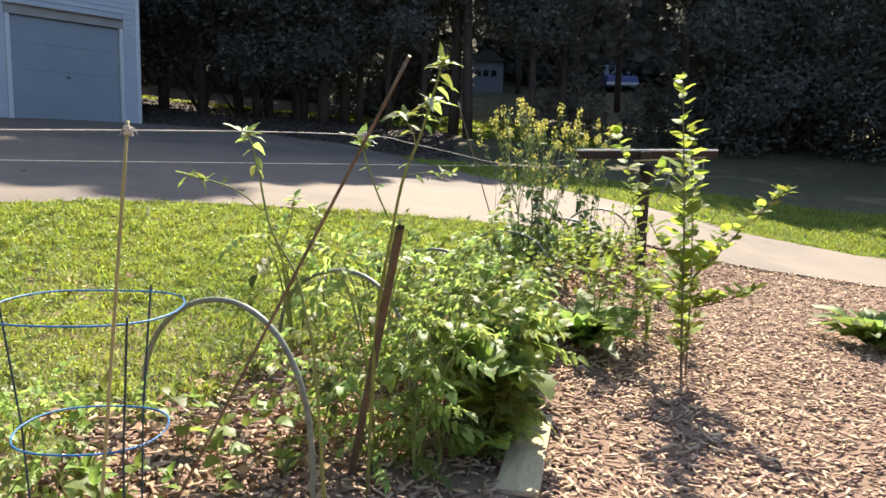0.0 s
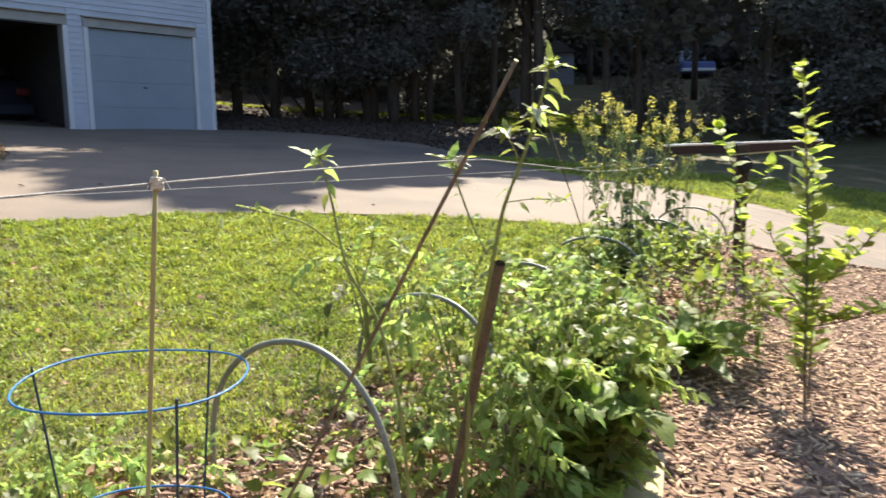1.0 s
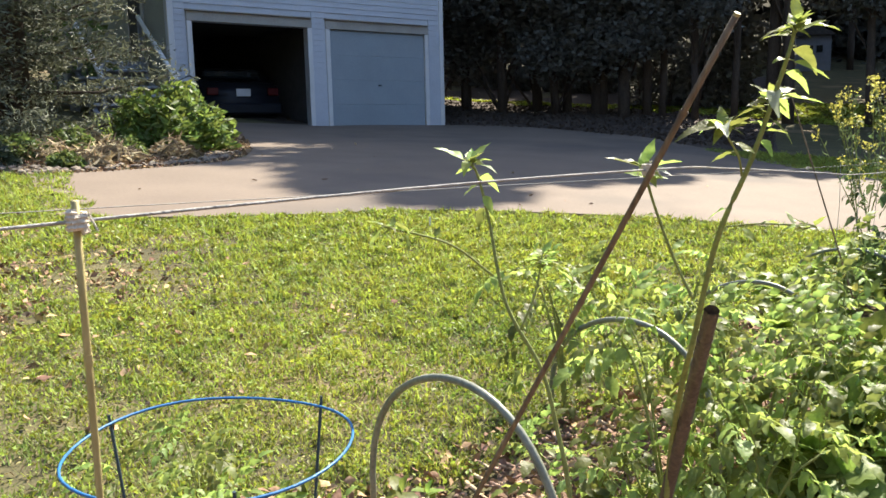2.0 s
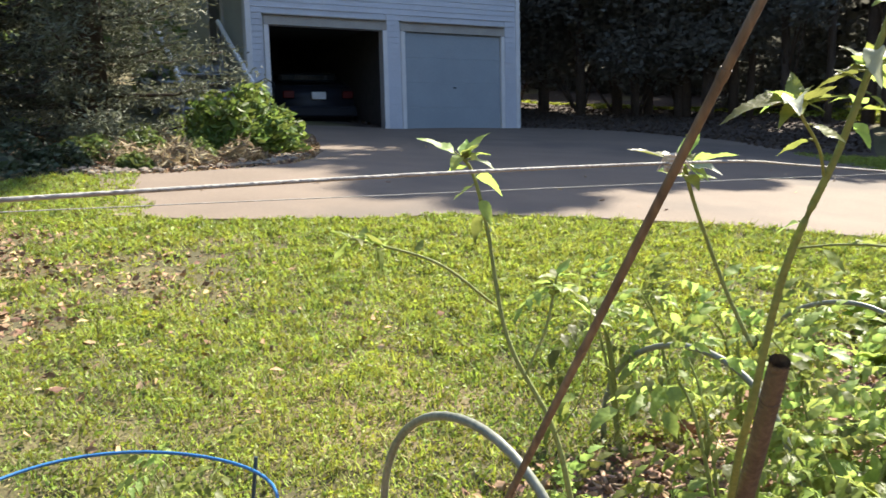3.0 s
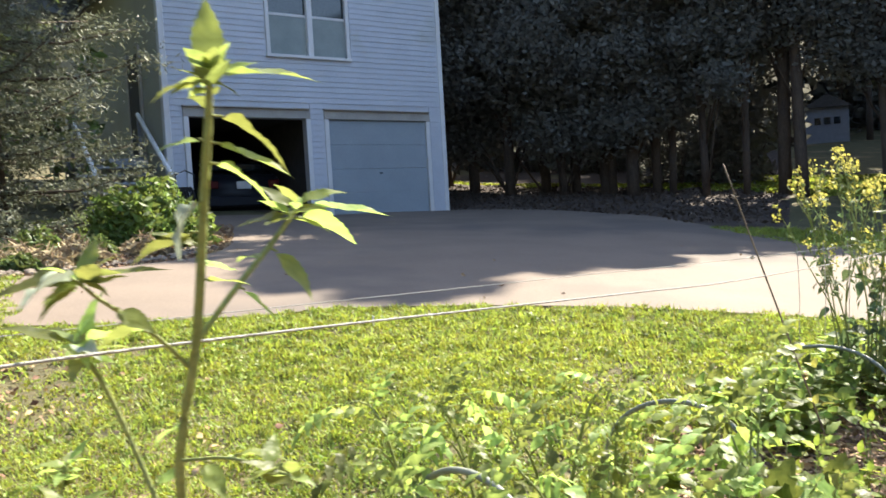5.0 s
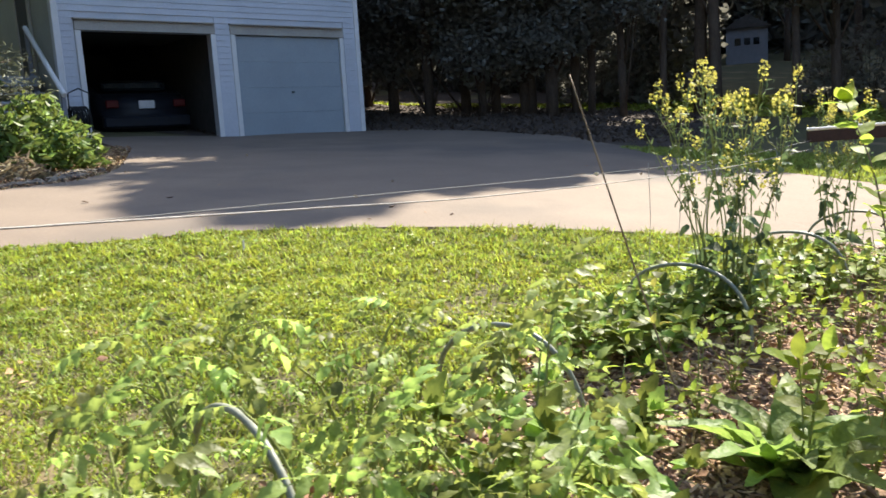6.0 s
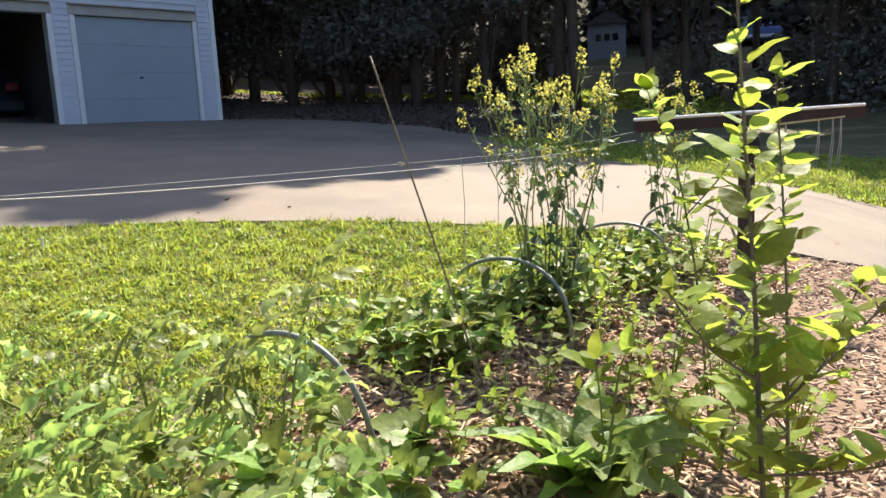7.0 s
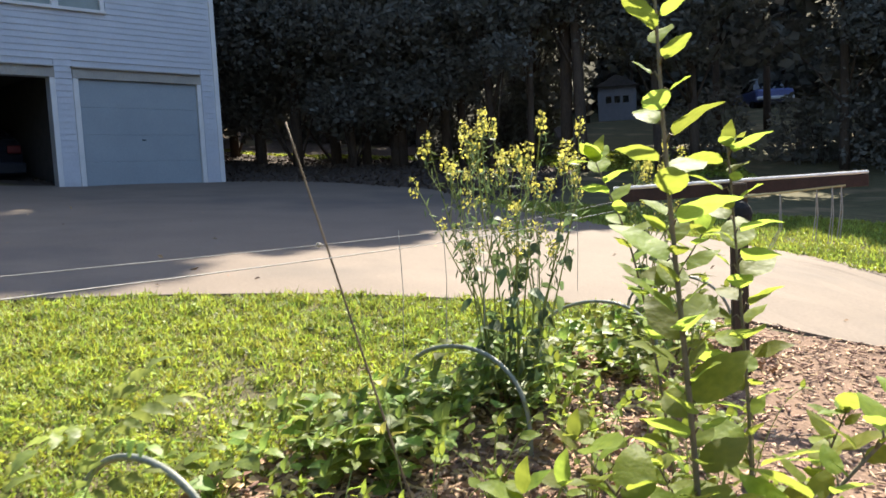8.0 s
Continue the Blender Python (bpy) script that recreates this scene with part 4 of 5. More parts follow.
# loose twine hanging from the cord by the mustard
for k, f in enumerate((0.18, 0.3, 0.42, 0.62, 0.8)):
    p = ROD.lerp(BAR_L, f)
    h = thing("hanging_twine", "thin grey twine hanging from the cord", "string", p, group="hanging twine")
    part("strand", rod([(0, 0, 0), (0.004, 0.003, -0.2), (-0.006, 0.0, -0.42)], 0.0014, sides=5), M_STRING, h)


def trellis_end():
    px, py = 1.65, 6.55
    t = thing("trellis_post", "dark weathered post with a red-brown crossbar", "post", on(px, py))
    o = on(px, py)
    bm = boxed(-0.038, 0.038, 0.016, 0.09, -0.2, 0.93, bevel=0.008)
    part("post", bm, M_POST, t)
    d = BAR_R - BAR_L
    bar = part("crossbar", boxed(-d.length / 2, d.length / 2, -0.012, 0.012, -0.06, 0.0, bevel=0.003), M_RAIL, t, "dark red-brown board")
    bar.matrix_local = Matrix.Translation((BAR_L + BAR_R) / 2 - o) @ d.to_track_quat("X", "Z").to_matrix().to_4x4()
    # Near-white strip paints the sun along the crossbar's top edge
    part("top_edge", boxed(-d.length / 2, d.length / 2, -0.016, 0.014, 0.002, 0.018, bevel=0.005), M_SUNTOP, bar, "pale strip standing for the crossbar's sunlit top edge")
    a, b = Vector((1.53, 6.49, 0.90)), Vector((2.127, 6.589, 0.94))
    part("rail", rod([a - o, b - o], 0.006, 0.005, 6), M_CANE, t, "thin pale stick lashed below the crossbar")
    bm = bmesh.new()
    bmesh.ops.create_icosphere(bm, subdivisions=2, radius=0.058, matrix=Matrix.LocRotScale((-0.01, -0.05, 0.78), None, (1, 0.8, 1.2)))
    part("cap", bm, M_RUBBER, t, "dark rounded cap on the post")
    for k, (f, l) in enumerate(((0.5, 0.34), (0.78, 0.25), (0.9, 0.27), (0.97, 0.25))):
        p = a.lerp(b, f)
        h = thing("hanging_twine", "pale frayed twine hanging from the stick", "string", p, group="hanging twine")
        for s in (-1, 1):
            part("strand", rod([(0, 0, 0), (0.005 * s, 0.0, -l * 0.5), ((-0.09 if k == 0 else -0.015) + 0.007 * s, 0.0, -l)], 0.0034, 0.0022, 5), M_STRING, h)


trellis_end()


def hoop(cx, cy, top, a, b):
    """A bent pipe with its crown over (cx, cy) and its feet at a and b."""
    a, b = on(*a), on(*b)
    c = Vector((cx, cy, top))
    t = thing("hoop", "grey-green bent plastic pipe hoop over the bed", "garden hoop", c - Vector((0, 0, top - gz(cx, cy))), group="row cover hoops")
    o = t.matrix_world.translation
    pts = []
    for k in range(29):
        u = math.pi * k / 28
        f = (1 - math.cos(u)) / 2
        g = a * (1 - f) + b * f
        mid = (a + b) / 2
        q = g + (Vector((cx, cy, 0)) - Vector((mid.x, mid.y, 0))) * math.sin(u)
        q.z = g.z * (1 - math.sin(u) ** 0.75) + top * math.sin(u) ** 0.75
        pts.append(q - o)
    pts[0] = pts[0] - Vector((0, 0, 0.1))
    pts[-1] = pts[-1] - Vector((0, 0, 0.1))
    part("pipe", rod(pts, 0.0084, sides=10), M_HOOP, t, shade=True)


for cx, cy, top, a, b in ((-0.552, 2.335, 0.585, (-0.88, 2.56), (-0.29, 2.25)), (-0.308, 3.133, 0.54, (-0.62, 3.38), (-0.05, 2.98)), (0.023, 4.028, 0.504, (-0.27, 4.21), (0.27, 3.98)),
                          (0.489, 5.409, 0.438, (0.20, 5.6), (0.74, 5.2)), (0.983, 6.432, 0.435, (0.68, 6.52), (1.24, 6.3)), (1.41, 7.2, 0.45, (1.13, 7.3), (1.69, 7.08))):
    hoop(cx, cy, top, a, b)


def cage(cx, cy):
    z = gz(cx, cy)
    t = thing("tomato_cage", "blue wire tomato cage with two rings and dark legs", "plant support", (cx, cy, z))
    rings = ((0.7185 - z, 0.177), (0.475 - z, 0.142))
    for zz, r in rings:
        bm = bmesh.new()
        tube(bm, [(r * math.cos(k * math.tau / 48), r * math.sin(k * math.tau / 48) * 0.985, zz + 0.003 * math.sin(k * math.tau / 16)) for k in range(49)], 0.002, sides=6, cap=False)
        part("ring", bm, M_CAGE, t, shade=True)
    for a in (radians(176), radians(315), radians(71)):
        part("leg", rod([(0.18 * math.cos(a), 0.18 * math.sin(a), rings[0][0] + 0.012), (0.145 * math.cos(a), 0.145 * math.sin(a), rings[1][0]), (0.11 * math.cos(a), 0.11 * math.sin(a), -0.1)], 0.0022, sides=6), M_CAGELEG, t)


cage(-0.613, 1.622)

TOMATO_LEAVES = [compound(l, M_TOMATO, "tomato_leaf", a) for l, a in ((0.10, 0.3), (0.13, 0.55), (0.15, 0.9))]
BED_LEAVES = [leaf_mesh("bed_leaf", M_BED, [dict(length=l, width=0.75 * l, teeth=0.22, rows=6, droop=0.4)]) for l in (0.05, 0.065, 0.08)]
BIG_LEAVES = [leaf_mesh("lobed_leaf", M_BED, [dict(length=l, width=0.8 * l, teeth=0.3, rows=8, droop=0.35), dict(length=0.6 * l, width=0.4 * l, teeth=0.3, yaw=55, at=(0, 0.1 * l, 0)), dict(length=0.6 * l, width=0.4 * l, teeth=0.3, yaw=-55, at=(0, 0.1 * l, 0))]) for l in (0.075, 0.095, 0.115)]
APPLE_LEAVES = [leaf_mesh("apple_leaf", M_APPLE, [dict(length=l, width=0.6 * l, teeth=0.05, rows=12, droop=d, fold=0.16, wave=0.07)]) for l, d in ((0.062, 0.1), (0.085, 0.22), (0.098, 0.36), (0.108, 0.16))]
COMFREY_LEAVES = [leaf_mesh("comfrey_leaf", M_COMFREY, [dict(length=l, width=0.36 * l, teeth=0.08, rows=14, droop=d, fold=0.45, wave=0.5)]) for l, d in ((0.16, 0.3), (0.21, 0.5), (0.26, 0.65))]
KALE_LEAVES = [leaf_mesh("stem_leaf", M_KALE, [dict(length=l, width=0.55 * l, teeth=0.15, rows=6, droop=0.6)]) for l in (0.05, 0.07, 0.095)]


def stem_plant(name, label, category, foot, lines, leaves, mat, rng, r0=0.006, spacing=0.05, start=0.15, tilt=0.4, tip=None, size=1.0, group="", tuft=4, stalk=0.0, thick=0.55, taper=0.0):
    """A plant of smooth stems given in the world, with leaves set along each one and a tuft at each tip."""
    t = thing(name, label, category, foot, group=group)
    o = Vector(foot)
    for n, pts in enumerate(lines):
        line = [p - o for p in bend(pts, max(6, int(0.35 / spacing)))]
        if n == 0:
            line[0] = line[0] - Vector((0, 0, 0.05))
        bm = bmesh.new()
        tube(bm, line, r0 * (1.0 if n == 0 else thick), r0 * 0.32, 7)
        acc, a = 0.0, rng.uniform(0, 6.28)
        total = sum((q - p).length for p, q in zip(line, line[1:]))
        run = 0.0
        for p, q in zip(line, line[1:]):
            run += (q - p).length
            acc += (q - p).length
            if acc < spacing or run < start * total:
                continue
            acc = 0.0
            a += 2.4 + rng.uniform(-0.3, 0.3)
            d = Vector((math.cos(a), math.sin(a), tilt + rng.uniform(-0.35, 0.35)))
            if stalk:
                e = q + d.normalized() * stalk * rng.uniform(0.6, 1.3)
                tube(bm, [q, q.lerp(e, 0.5) + Vector((0, 0, 0.01)), e], r0 * 0.3, r0 * 0.18, 5)
                q, d = e, d + Vector((0, 0, -0.35 if stalk > 0.03 else 0.0))
            piece("leaf", leaves[rng.integers(len(leaves))], t, turned(q, d, rng.uniform(-30, 30), size * rng.uniform(0.7, 1.2) * (1.0 + 0.3 * taper - taper * run / total)))
        part("stem", bm, mat, t, shade=True)
        for k in range(tuft):
            a += 1.6
            d = Vector((0.6 * math.cos(a), 0.6 * math.sin(a), 1.0 - 0.45 * (k % 3))) if k else Vector((0.05, 0.05, 1.0))
            piece("leaf", (tip or leaves)[rng.integers(len(tip or leaves))], t, turned(line[-1], d, 0, 0.75 * size * (1.0 - taper)))
    return t


prng = np.random.default_rng(5)
# leaves of the two tall tomatoes, flat, drooping and curled
LEAFLETS = [leaf_mesh("tomato_leaf", M_TOMATO, [dict(length=1.0, width=w, teeth=0.13, rows=15, droop=d, fold=0.25, wave=0.12, taper=0.6)]) for w, d in ((0.56, 0.08), (0.52, 0.25), (0.60, 0.45))]
PALE_LEAF = leaf_mesh("tomato_leaf", M_PALE, [dict(length=1.0, width=0.55, teeth=0.12, rows=10, droop=0.6, fold=0.6, wave=0.3, taper=0.4)])
RIGHT, AWAY = Vector((0.88, 0.47, 0)), Vector((-0.47, 0.88, 0))


def tall_tomato(label, foot, stems, leaves, rng, r0):
    """A leggy plant of smooth stems; each leaf: its stem, the height it springs from, its way and its length, pale where curled over."""
    t = thing("tomato_plant", label, "tomato plant", foot)
    o = Vector(foot)
    lines = [bend(pts, 8) for pts in stems]
    for n, line in enumerate(lines):
        pts = [p - o for p in line]
        if n == 0:
            pts[0] = pts[0] - Vector((0, 0, 0.05))
        bm = bmesh.new()
        tube(bm, pts, r0 * (1.0, 0.42, 0.4, 0.22, 0.28)[n], r0 * (0.36 if n < 3 else 0.2), 8)
        part("stem", bm, M_TSTEM, t, shade=True)
        for k in range(11):
            a = 2.4 * k + n
            d = Vector((math.cos(a), math.sin(a), rng.uniform(-0.3, 1.2))).normalized()
            piece("leaf", LEAFLETS[k % 3], t, turned(pts[-1 - k // 3] + d * 0.003, d, rng.uniform(-30, 30), rng.uniform(0.016, 0.034)))
    for k, (n, z, r, f, u, size, *pale) in enumerate(leaves):
        p = min(lines[n], key=lambda q: abs(q.z - z)) - o
        d = (RIGHT * r + AWAY * f + Vector((0, 0, u))).normalized()
        part("leaf_stalk", rod([p, p + d * 0.2 * size + Vector((0, 0, 0.002))], 0.0011, 0.0007, 5), M_TSTEM, t)
        piece("leaf", PALE_LEAF if pale else LEAFLETS[k % 3 if u < 0.3 else 0], t, turned(p + d * 0.18 * size, d, rng.uniform(-25, 25), size))


tall_rng = np.random.default_rng(51)
tall_tomato("tall leggy tomato plant tied by a pipe stake", on(-0.15, 2.38), [
    [on(-0.15, 2.38), (-0.115, 2.2, 0.5), (-0.085, 2.06, 0.7), (-0.063, 1.98, 0.8), (-0.033, 1.93, 0.95), (0.006, 1.912, 1.055), (0.032, 1.897, 1.14), (0.046, 1.89, 1.19), (0.05, 1.888, 1.213)],
    [(-0.063, 1.96, 0.865), (-0.09, 1.965, 0.92), (-0.118, 1.955, 1.0), (-0.127, 1.935, 1.045)],
    [(0.004, 1.912, 1.05), (0.014, 1.94, 1.08), (0.024, 1.975, 1.112), (0.03, 2.0, 1.136)],
    [(-0.032, 1.924, 0.968), (0.02, 1.92, 0.975), (0.08, 1.90, 0.975)],
    [(-0.004, 1.914, 1.035), (-0.008, 1.89, 1.06), (-0.02, 1.862, 1.085), (-0.025, 1.85, 1.098)],
], [
    (0, 1.213, 0.0, 0.1, 1.0, 0.040), (0, 1.211, 1.0, 0.1, 0.15, 0.054), (0, 1.209, -1.0, 0.15, 0.1, 0.032), (0, 1.203, 0.4, -0.8, 0.3, 0.036), (0, 1.20, -0.3, 0.9, 0.2, 0.045),
    (0, 1.19, 0.9, 0.3, -0.3, 0.045), (0, 1.175, 1.0, -0.15, -0.4, 0.048), (0, 1.172, -0.8, -0.5, 0.0, 0.026), (0, 1.16, 0.95, 0.2, -0.3, 0.038), (0, 1.14, -0.35, -0.5, -0.3, 0.034, 1),
    (0, 1.125, -0.9, 0.2, -0.15, 0.042), (0, 1.11, -0.85, -0.2, 0.4, 0.028), (0, 1.105, 0.4, 0.9, -0.1, 0.034), (0, 1.085, 0.9, -0.1, 0.1, 0.028), (0, 0.99, -0.8, 0.4, -0.2, 0.026),
] + [(2, *row) for row in (
    (1.136, 1.0, -0.1, -0.1, 0.058), (1.134, 0.7, 0.6, -0.3, 0.048), (1.132, -0.6, 0.3, 0.5, 0.03), (1.13, -0.9, -0.2, -0.1, 0.034), (1.11, 0.8, -0.4, -0.7, 0.042), (1.10, -0.5, 0.5, 0.2, 0.022), (1.085, 0.6, 0.3, -0.6, 0.034))]
  + [(1, *row) for row in (
    (1.045, -1.0, 0.0, 0.35, 0.048), (1.045, 0.4, 0.3, 0.9, 0.04), (1.043, 1.0, 0.0, 0.2, 0.045), (1.04, 0.3, -0.5, 0.2, 0.03, 1), (1.03, -0.4, 0.8, 0.3, 0.034), (0.985, -0.8, 0.1, -0.2, 0.022), (0.93, 0.6, 0.2, 0.4, 0.026))]
  + [(4, *row) for row in (
    (1.098, -1.0, -0.1, 0.05, 0.05), (1.098, 0.9, 0.2, 0.1, 0.046), (1.096, -0.2, -0.4, 0.1, 0.036, 1), (1.095, 0.1, 0.6, 0.9, 0.03), (1.08, 0.8, -0.4, -0.4, 0.03), (1.065, -0.8, 0.3, -0.2, 0.028))]
  + [(3, 0.975, 0.9, 0.2, 0.1, 0.034), (3, 0.972, 0.5, -0.5, -0.6, 0.03)], tall_rng, 0.0053)
tall_tomato("slender tomato plant with sparse leaves by the bamboo", on(-0.23, 2.12), [
    [on(-0.23, 2.12), (-0.245, 2.03, 0.48), (-0.271, 2.027, 0.637), (-0.296, 2.029, 0.727), (-0.352, 2.029, 0.828), (-0.382, 2.04, 0.96), (-0.396, 2.03, 1.03), (-0.406, 2.018, 1.052)],
    [(-0.372, 2.03, 0.87), (-0.43, 1.99, 0.925), (-0.52, 1.945, 0.956)],
    [(-0.33, 2.025, 0.78), (-0.31, 2.05, 0.84), (-0.302, 2.065, 0.90)],
    [(-0.30, 2.025, 0.70), (-0.25, 2.01, 0.78), (-0.24, 2.01, 0.88)],
], [
    (0, 1.052, -0.9, 0.0, 0.45, 0.05), (0, 1.052, 0.6, 0.2, 0.5, 0.042), (0, 1.05, 0.2, 0.8, 0.4, 0.04), (0, 1.045, 0.9, -0.3, 0.1, 0.034, 1), (0, 1.04, -0.5, 0.7, 0.0, 0.038), (0, 1.03, 0.8, 0.5, -0.3, 0.04),
    (0, 1.02, -0.6, -0.4, -0.3, 0.034), (0, 1.0, 0.3, -0.6, -0.7, 0.036), (0, 0.985, -0.4, 0.3, -0.8, 0.036), (0, 0.97, 0.5, 0.3, -0.7, 0.03), (0, 0.9, 0.6, 0.4, 0.2, 0.018), (0, 0.86, -0.5, 0.5, 0.3, 0.018),
] + [(1, *row) for row in ((0.956, -0.6, 0.1, -0.7, 0.036), (0.956, -0.8, 0.4, 0.3, 0.03), (0.95, 0.4, -0.3, -0.6, 0.032), (0.935, 0.3, 0.4, 0.6, 0.022))]
  + [(2, *row) for row in ((0.9, 0.5, 0.3, 0.6, 0.03), (0.895, -0.7, 0.2, 0.2, 0.026), (0.85, 0.6, 0.2, 0.2, 0.02))]
  + [(3, *row) for row in ((0.88, -0.6, 0.3, 0.5, 0.034), (0.88, 0.8, 0.0, 0.4, 0.036), (0.87, 0.1, 0.7, 0.2, 0.03, 1), (0.82, 0.7, 0.3, -0.2, 0.03), (0.77, -0.7, 0.3, 0.0, 0.03))], tall_rng, 0.0046)


def young(name, label, x, y, h, stems, reach, leaves, spacing, group, r0=0.005, stalk=0.0, size=1.0, thick=0.55):
    b0 = on(x, y)
    lines = []
    for j in range(stems):
        a = prng.uniform(0, 6.28)
        r = reach * prng.uniform(0.4, 1.1)
        hh = h * prng.uniform(0.7, 1.05)
        lines.append([b0, b0 + Vector((0.25 * r * math.cos(a), 0.25 * r * math.sin(a), hh * 0.45)), b0 + Vector((0.65 * r * math.cos(a), 0.65 * r * math.sin(a), hh * 0.85)), b0 + Vector((r * math.cos(a), r * math.sin(a), hh))])
    return stem_plant(name, label, "tomato plant" if "tomato" in name else "garden plant", b0, lines, leaves, M_TSTEM, prng, r0, spacing, 0.12, size=size, group=group, stalk=stalk, tuft=3, thick=thick)


# the thicket of tomato plants along the bed
for k in range(14):
    f = k / 13
    young("tomato_plant", "bushy young tomato plant in the bed", -0.12 + 0.36 * f + prng.uniform(-0.17, 0.17), 2.48 + 0.87 * f + prng.uniform(-0.12, 0.12), prng.uniform(0.45, 0.68), 3, 0.19, TOMATO_LEAVES, 0.05, "tomato plants in the bed", 0.0065, size=1.15)
for x, y, h in ((-0.42, 3.45, 0.48), (-0.25, 3.55, 0.52), (-0.55, 3.3, 0.45), (-0.12, 3.62, 0.46), (-0.05, 3.35, 0.44)):
    young("tomato_plant", "upright tomato plant with open stems on the lawn side", x, y, h, 3, 0.15, TOMATO_LEAVES, 0.07, "tomato plants in the bed", 0.0075, stalk=0.07, size=1.1, thick=0.85)
for k in range(4):
    f = 0.2 + 0.8 * k / 3
    young("tomato_plant", "small leafy tomato plant by the hoops", -0.55 + 0.42 * f + prng.uniform(-0.14, 0.14), 2.4 + 1.1 * f + prng.uniform(-0.15, 0.15), prng.uniform(0.26, 0.44), 4, 0.18, TOMATO_LEAVES, 0.05, "tomato plants in the bed", 0.0045)
for x, y in ((0.22, 2.75), (0.30, 3.0), (0.40, 3.3), (0.28, 3.2), (0.46, 3.6), (0.36, 3.75)):
    young("squash_plant", "low broad lobed leaves at the mulch edge", x, y, prng.uniform(0.26, 0.42), 6, 0.19, BIG_LEAVES, 0.07, "low plants in the bed", 0.004)
for x, y, h in ((0.22, 2.8, 0.4), (0.3, 2.95, 0.44), (0.34, 3.15, 0.42), (0.15, 3.2, 0.5)):
    young("squash_plant", "broad bright lobed leaves among the tomato stems", x, y, h, 4, 0.16, BIG_LEAVES, 0.08, "low plants in the bed", 0.004, stalk=0.05, size=1.25)
for x, y in ((-0.75, 2.05), (-0.62, 1.85), (-0.5, 1.6), (-0.85, 1.75), (-0.55, 2.25), (-0.4, 2.4), (-0.7, 2.4), (-0.95, 2.2)):
    young("seedling", "small green seedling among leaf litter", x, y, prng.uniform(0.14, 0.26), 3, 0.1, BED_LEAVES, 0.05, "low plants in the bed", 0.0028, size=0.9)
for x, y, h in ((-1.0, 2.05, 0.34), (-1.14, 2.22, 0.28), (-0.85, 2.02, 0.3), (-0.95, 1.8, 0.3), (-1.2, 1.95, 0.32)):
    young("seedling", "soft leafy seedling beside the wire cage", x, y, h, 4, 0.14, TOMATO_LEAVES, 0.05, "low plants in the bed", 0.0035, size=0.85)
# low leafy plants further along the bed
for k in range(42):
    f = k / 41
    young("strawberry_plant", "low leafy green plant spreading over mulch", 0.12 + 1.2 * f + prng.uniform(-0.24, 0.2), 4.6 + 2.15 * f + prng.uniform(-0.12, 0.15), prng.uniform(0.11, 0.21), 5, 0.2, BED_LEAVES, 0.042, "low plants in the bed", 0.0025)
for x, y, h in ((0.55, 4.45, 0.3), (0.66, 4.8, 0.34), (0.42, 4.3, 0.2), (0.95, 4.55, 0.28), (0.3, 4.45, 0.18), (1.0, 5.2, 0.4), (1.2, 5.7, 0.45), (0.95, 4.9, 0.35), (1.35, 6.1, 0.5), (1.5, 5.4, 0.3), (1.05, 4.35, 0.36), (1.2, 4.5, 0.42), (1.35, 4.3, 0.38), (1.3, 4.9, 0.45), (1.1, 5.0, 0.5), (0.85, 5.3, 0.42), (1.45, 4.7, 0.32)):
    young("bed_shrub", "small leafy shrub by the trellis post", x, y, h, 6, 0.2, APPLE_LEAVES, 0.045, "low plants in the bed", 0.004, size=0.52)
# apple saplings
stem_plant("apple_sapling", "young apple sapling with upright leafy stem", "sapling", on(1.2, 3.82), [
    [on(1.2, 3.82), (1.15, 3.72, 0.35), (1.125, 3.68, 0.7), (1.10, 3.68, 1.05), (1.09, 3.72, 1.33)],
    [(1.16, 3.74, 0.4), (1.32, 3.78, 0.55), (1.48, 3.8, 0.72), (1.62, 3.8, 0.84)],
    [(1.14, 3.7, 0.5), (1.04, 3.66, 0.58), (0.96, 3.62, 0.70)],
    [(1.15, 3.7, 0.3), (1.28, 3.6, 0.36), (1.4, 3.55, 0.42)],
    [(1.16, 3.74, 0.28), (1.02, 3.8, 0.36), (0.94, 3.85, 0.45)],
], APPLE_LEAVES, M_TWIG, prng, 0.0068, 0.0135, 0.14, 0.8, stalk=0.016, taper=0.45)
stem_plant("apple_sapling", "second apple sapling behind the first", "sapling", on(1.26, 3.95), [
    [on(1.26, 3.95), (1.25, 3.93, 0.35), (1.245, 3.96, 0.7), (1.225, 3.99, 1.1)],
    [(1.25, 3.94, 0.4), (1.36, 4.0, 0.5), (1.42, 4.02, 0.62)],
    [(1.25, 3.93, 0.3), (1.16, 4.0, 0.4), (1.1, 4.05, 0.5)],
], APPLE_LEAVES, M_TWIG, prng, 0.0055, 0.0145, 0.2, 0.75, stalk=0.016, taper=0.4)
stem_plant("apple_sapling", "thin sapling leaning towards the post", "sapling", on(1.2, 4.75), [
    [on(1.2, 4.75), (1.15, 4.65, 0.45), (1.08, 4.6, 0.85), (0.995, 4.6, 1.09)],
    [(1.1, 4.62, 0.7), (1.2, 4.6, 0.82), (1.25, 4.6, 0.9)],
], APPLE_LEAVES, M_TWIG, prng, 0.005, 0.02, 0.3, 0.6)


stem_plant("yellowing_weed", "thin weed stem with bright yellow leaves by the stick", "garden plant", on(0.45, 4.6), [
    [on(0.45, 4.6), (0.43, 4.6, 0.3), (0.40, 4.62, 0.5)],
    [(0.43, 4.6, 0.3), (0.40, 4.58, 0.38)],
], [leaf_mesh("yellow_leaf", M_BLOOM, [dict(length=0.05, width=0.04, rows=6, droop=0.3)])], M_TSTEM, prng, 0.002, 0.3, 0.5, tuft=2)


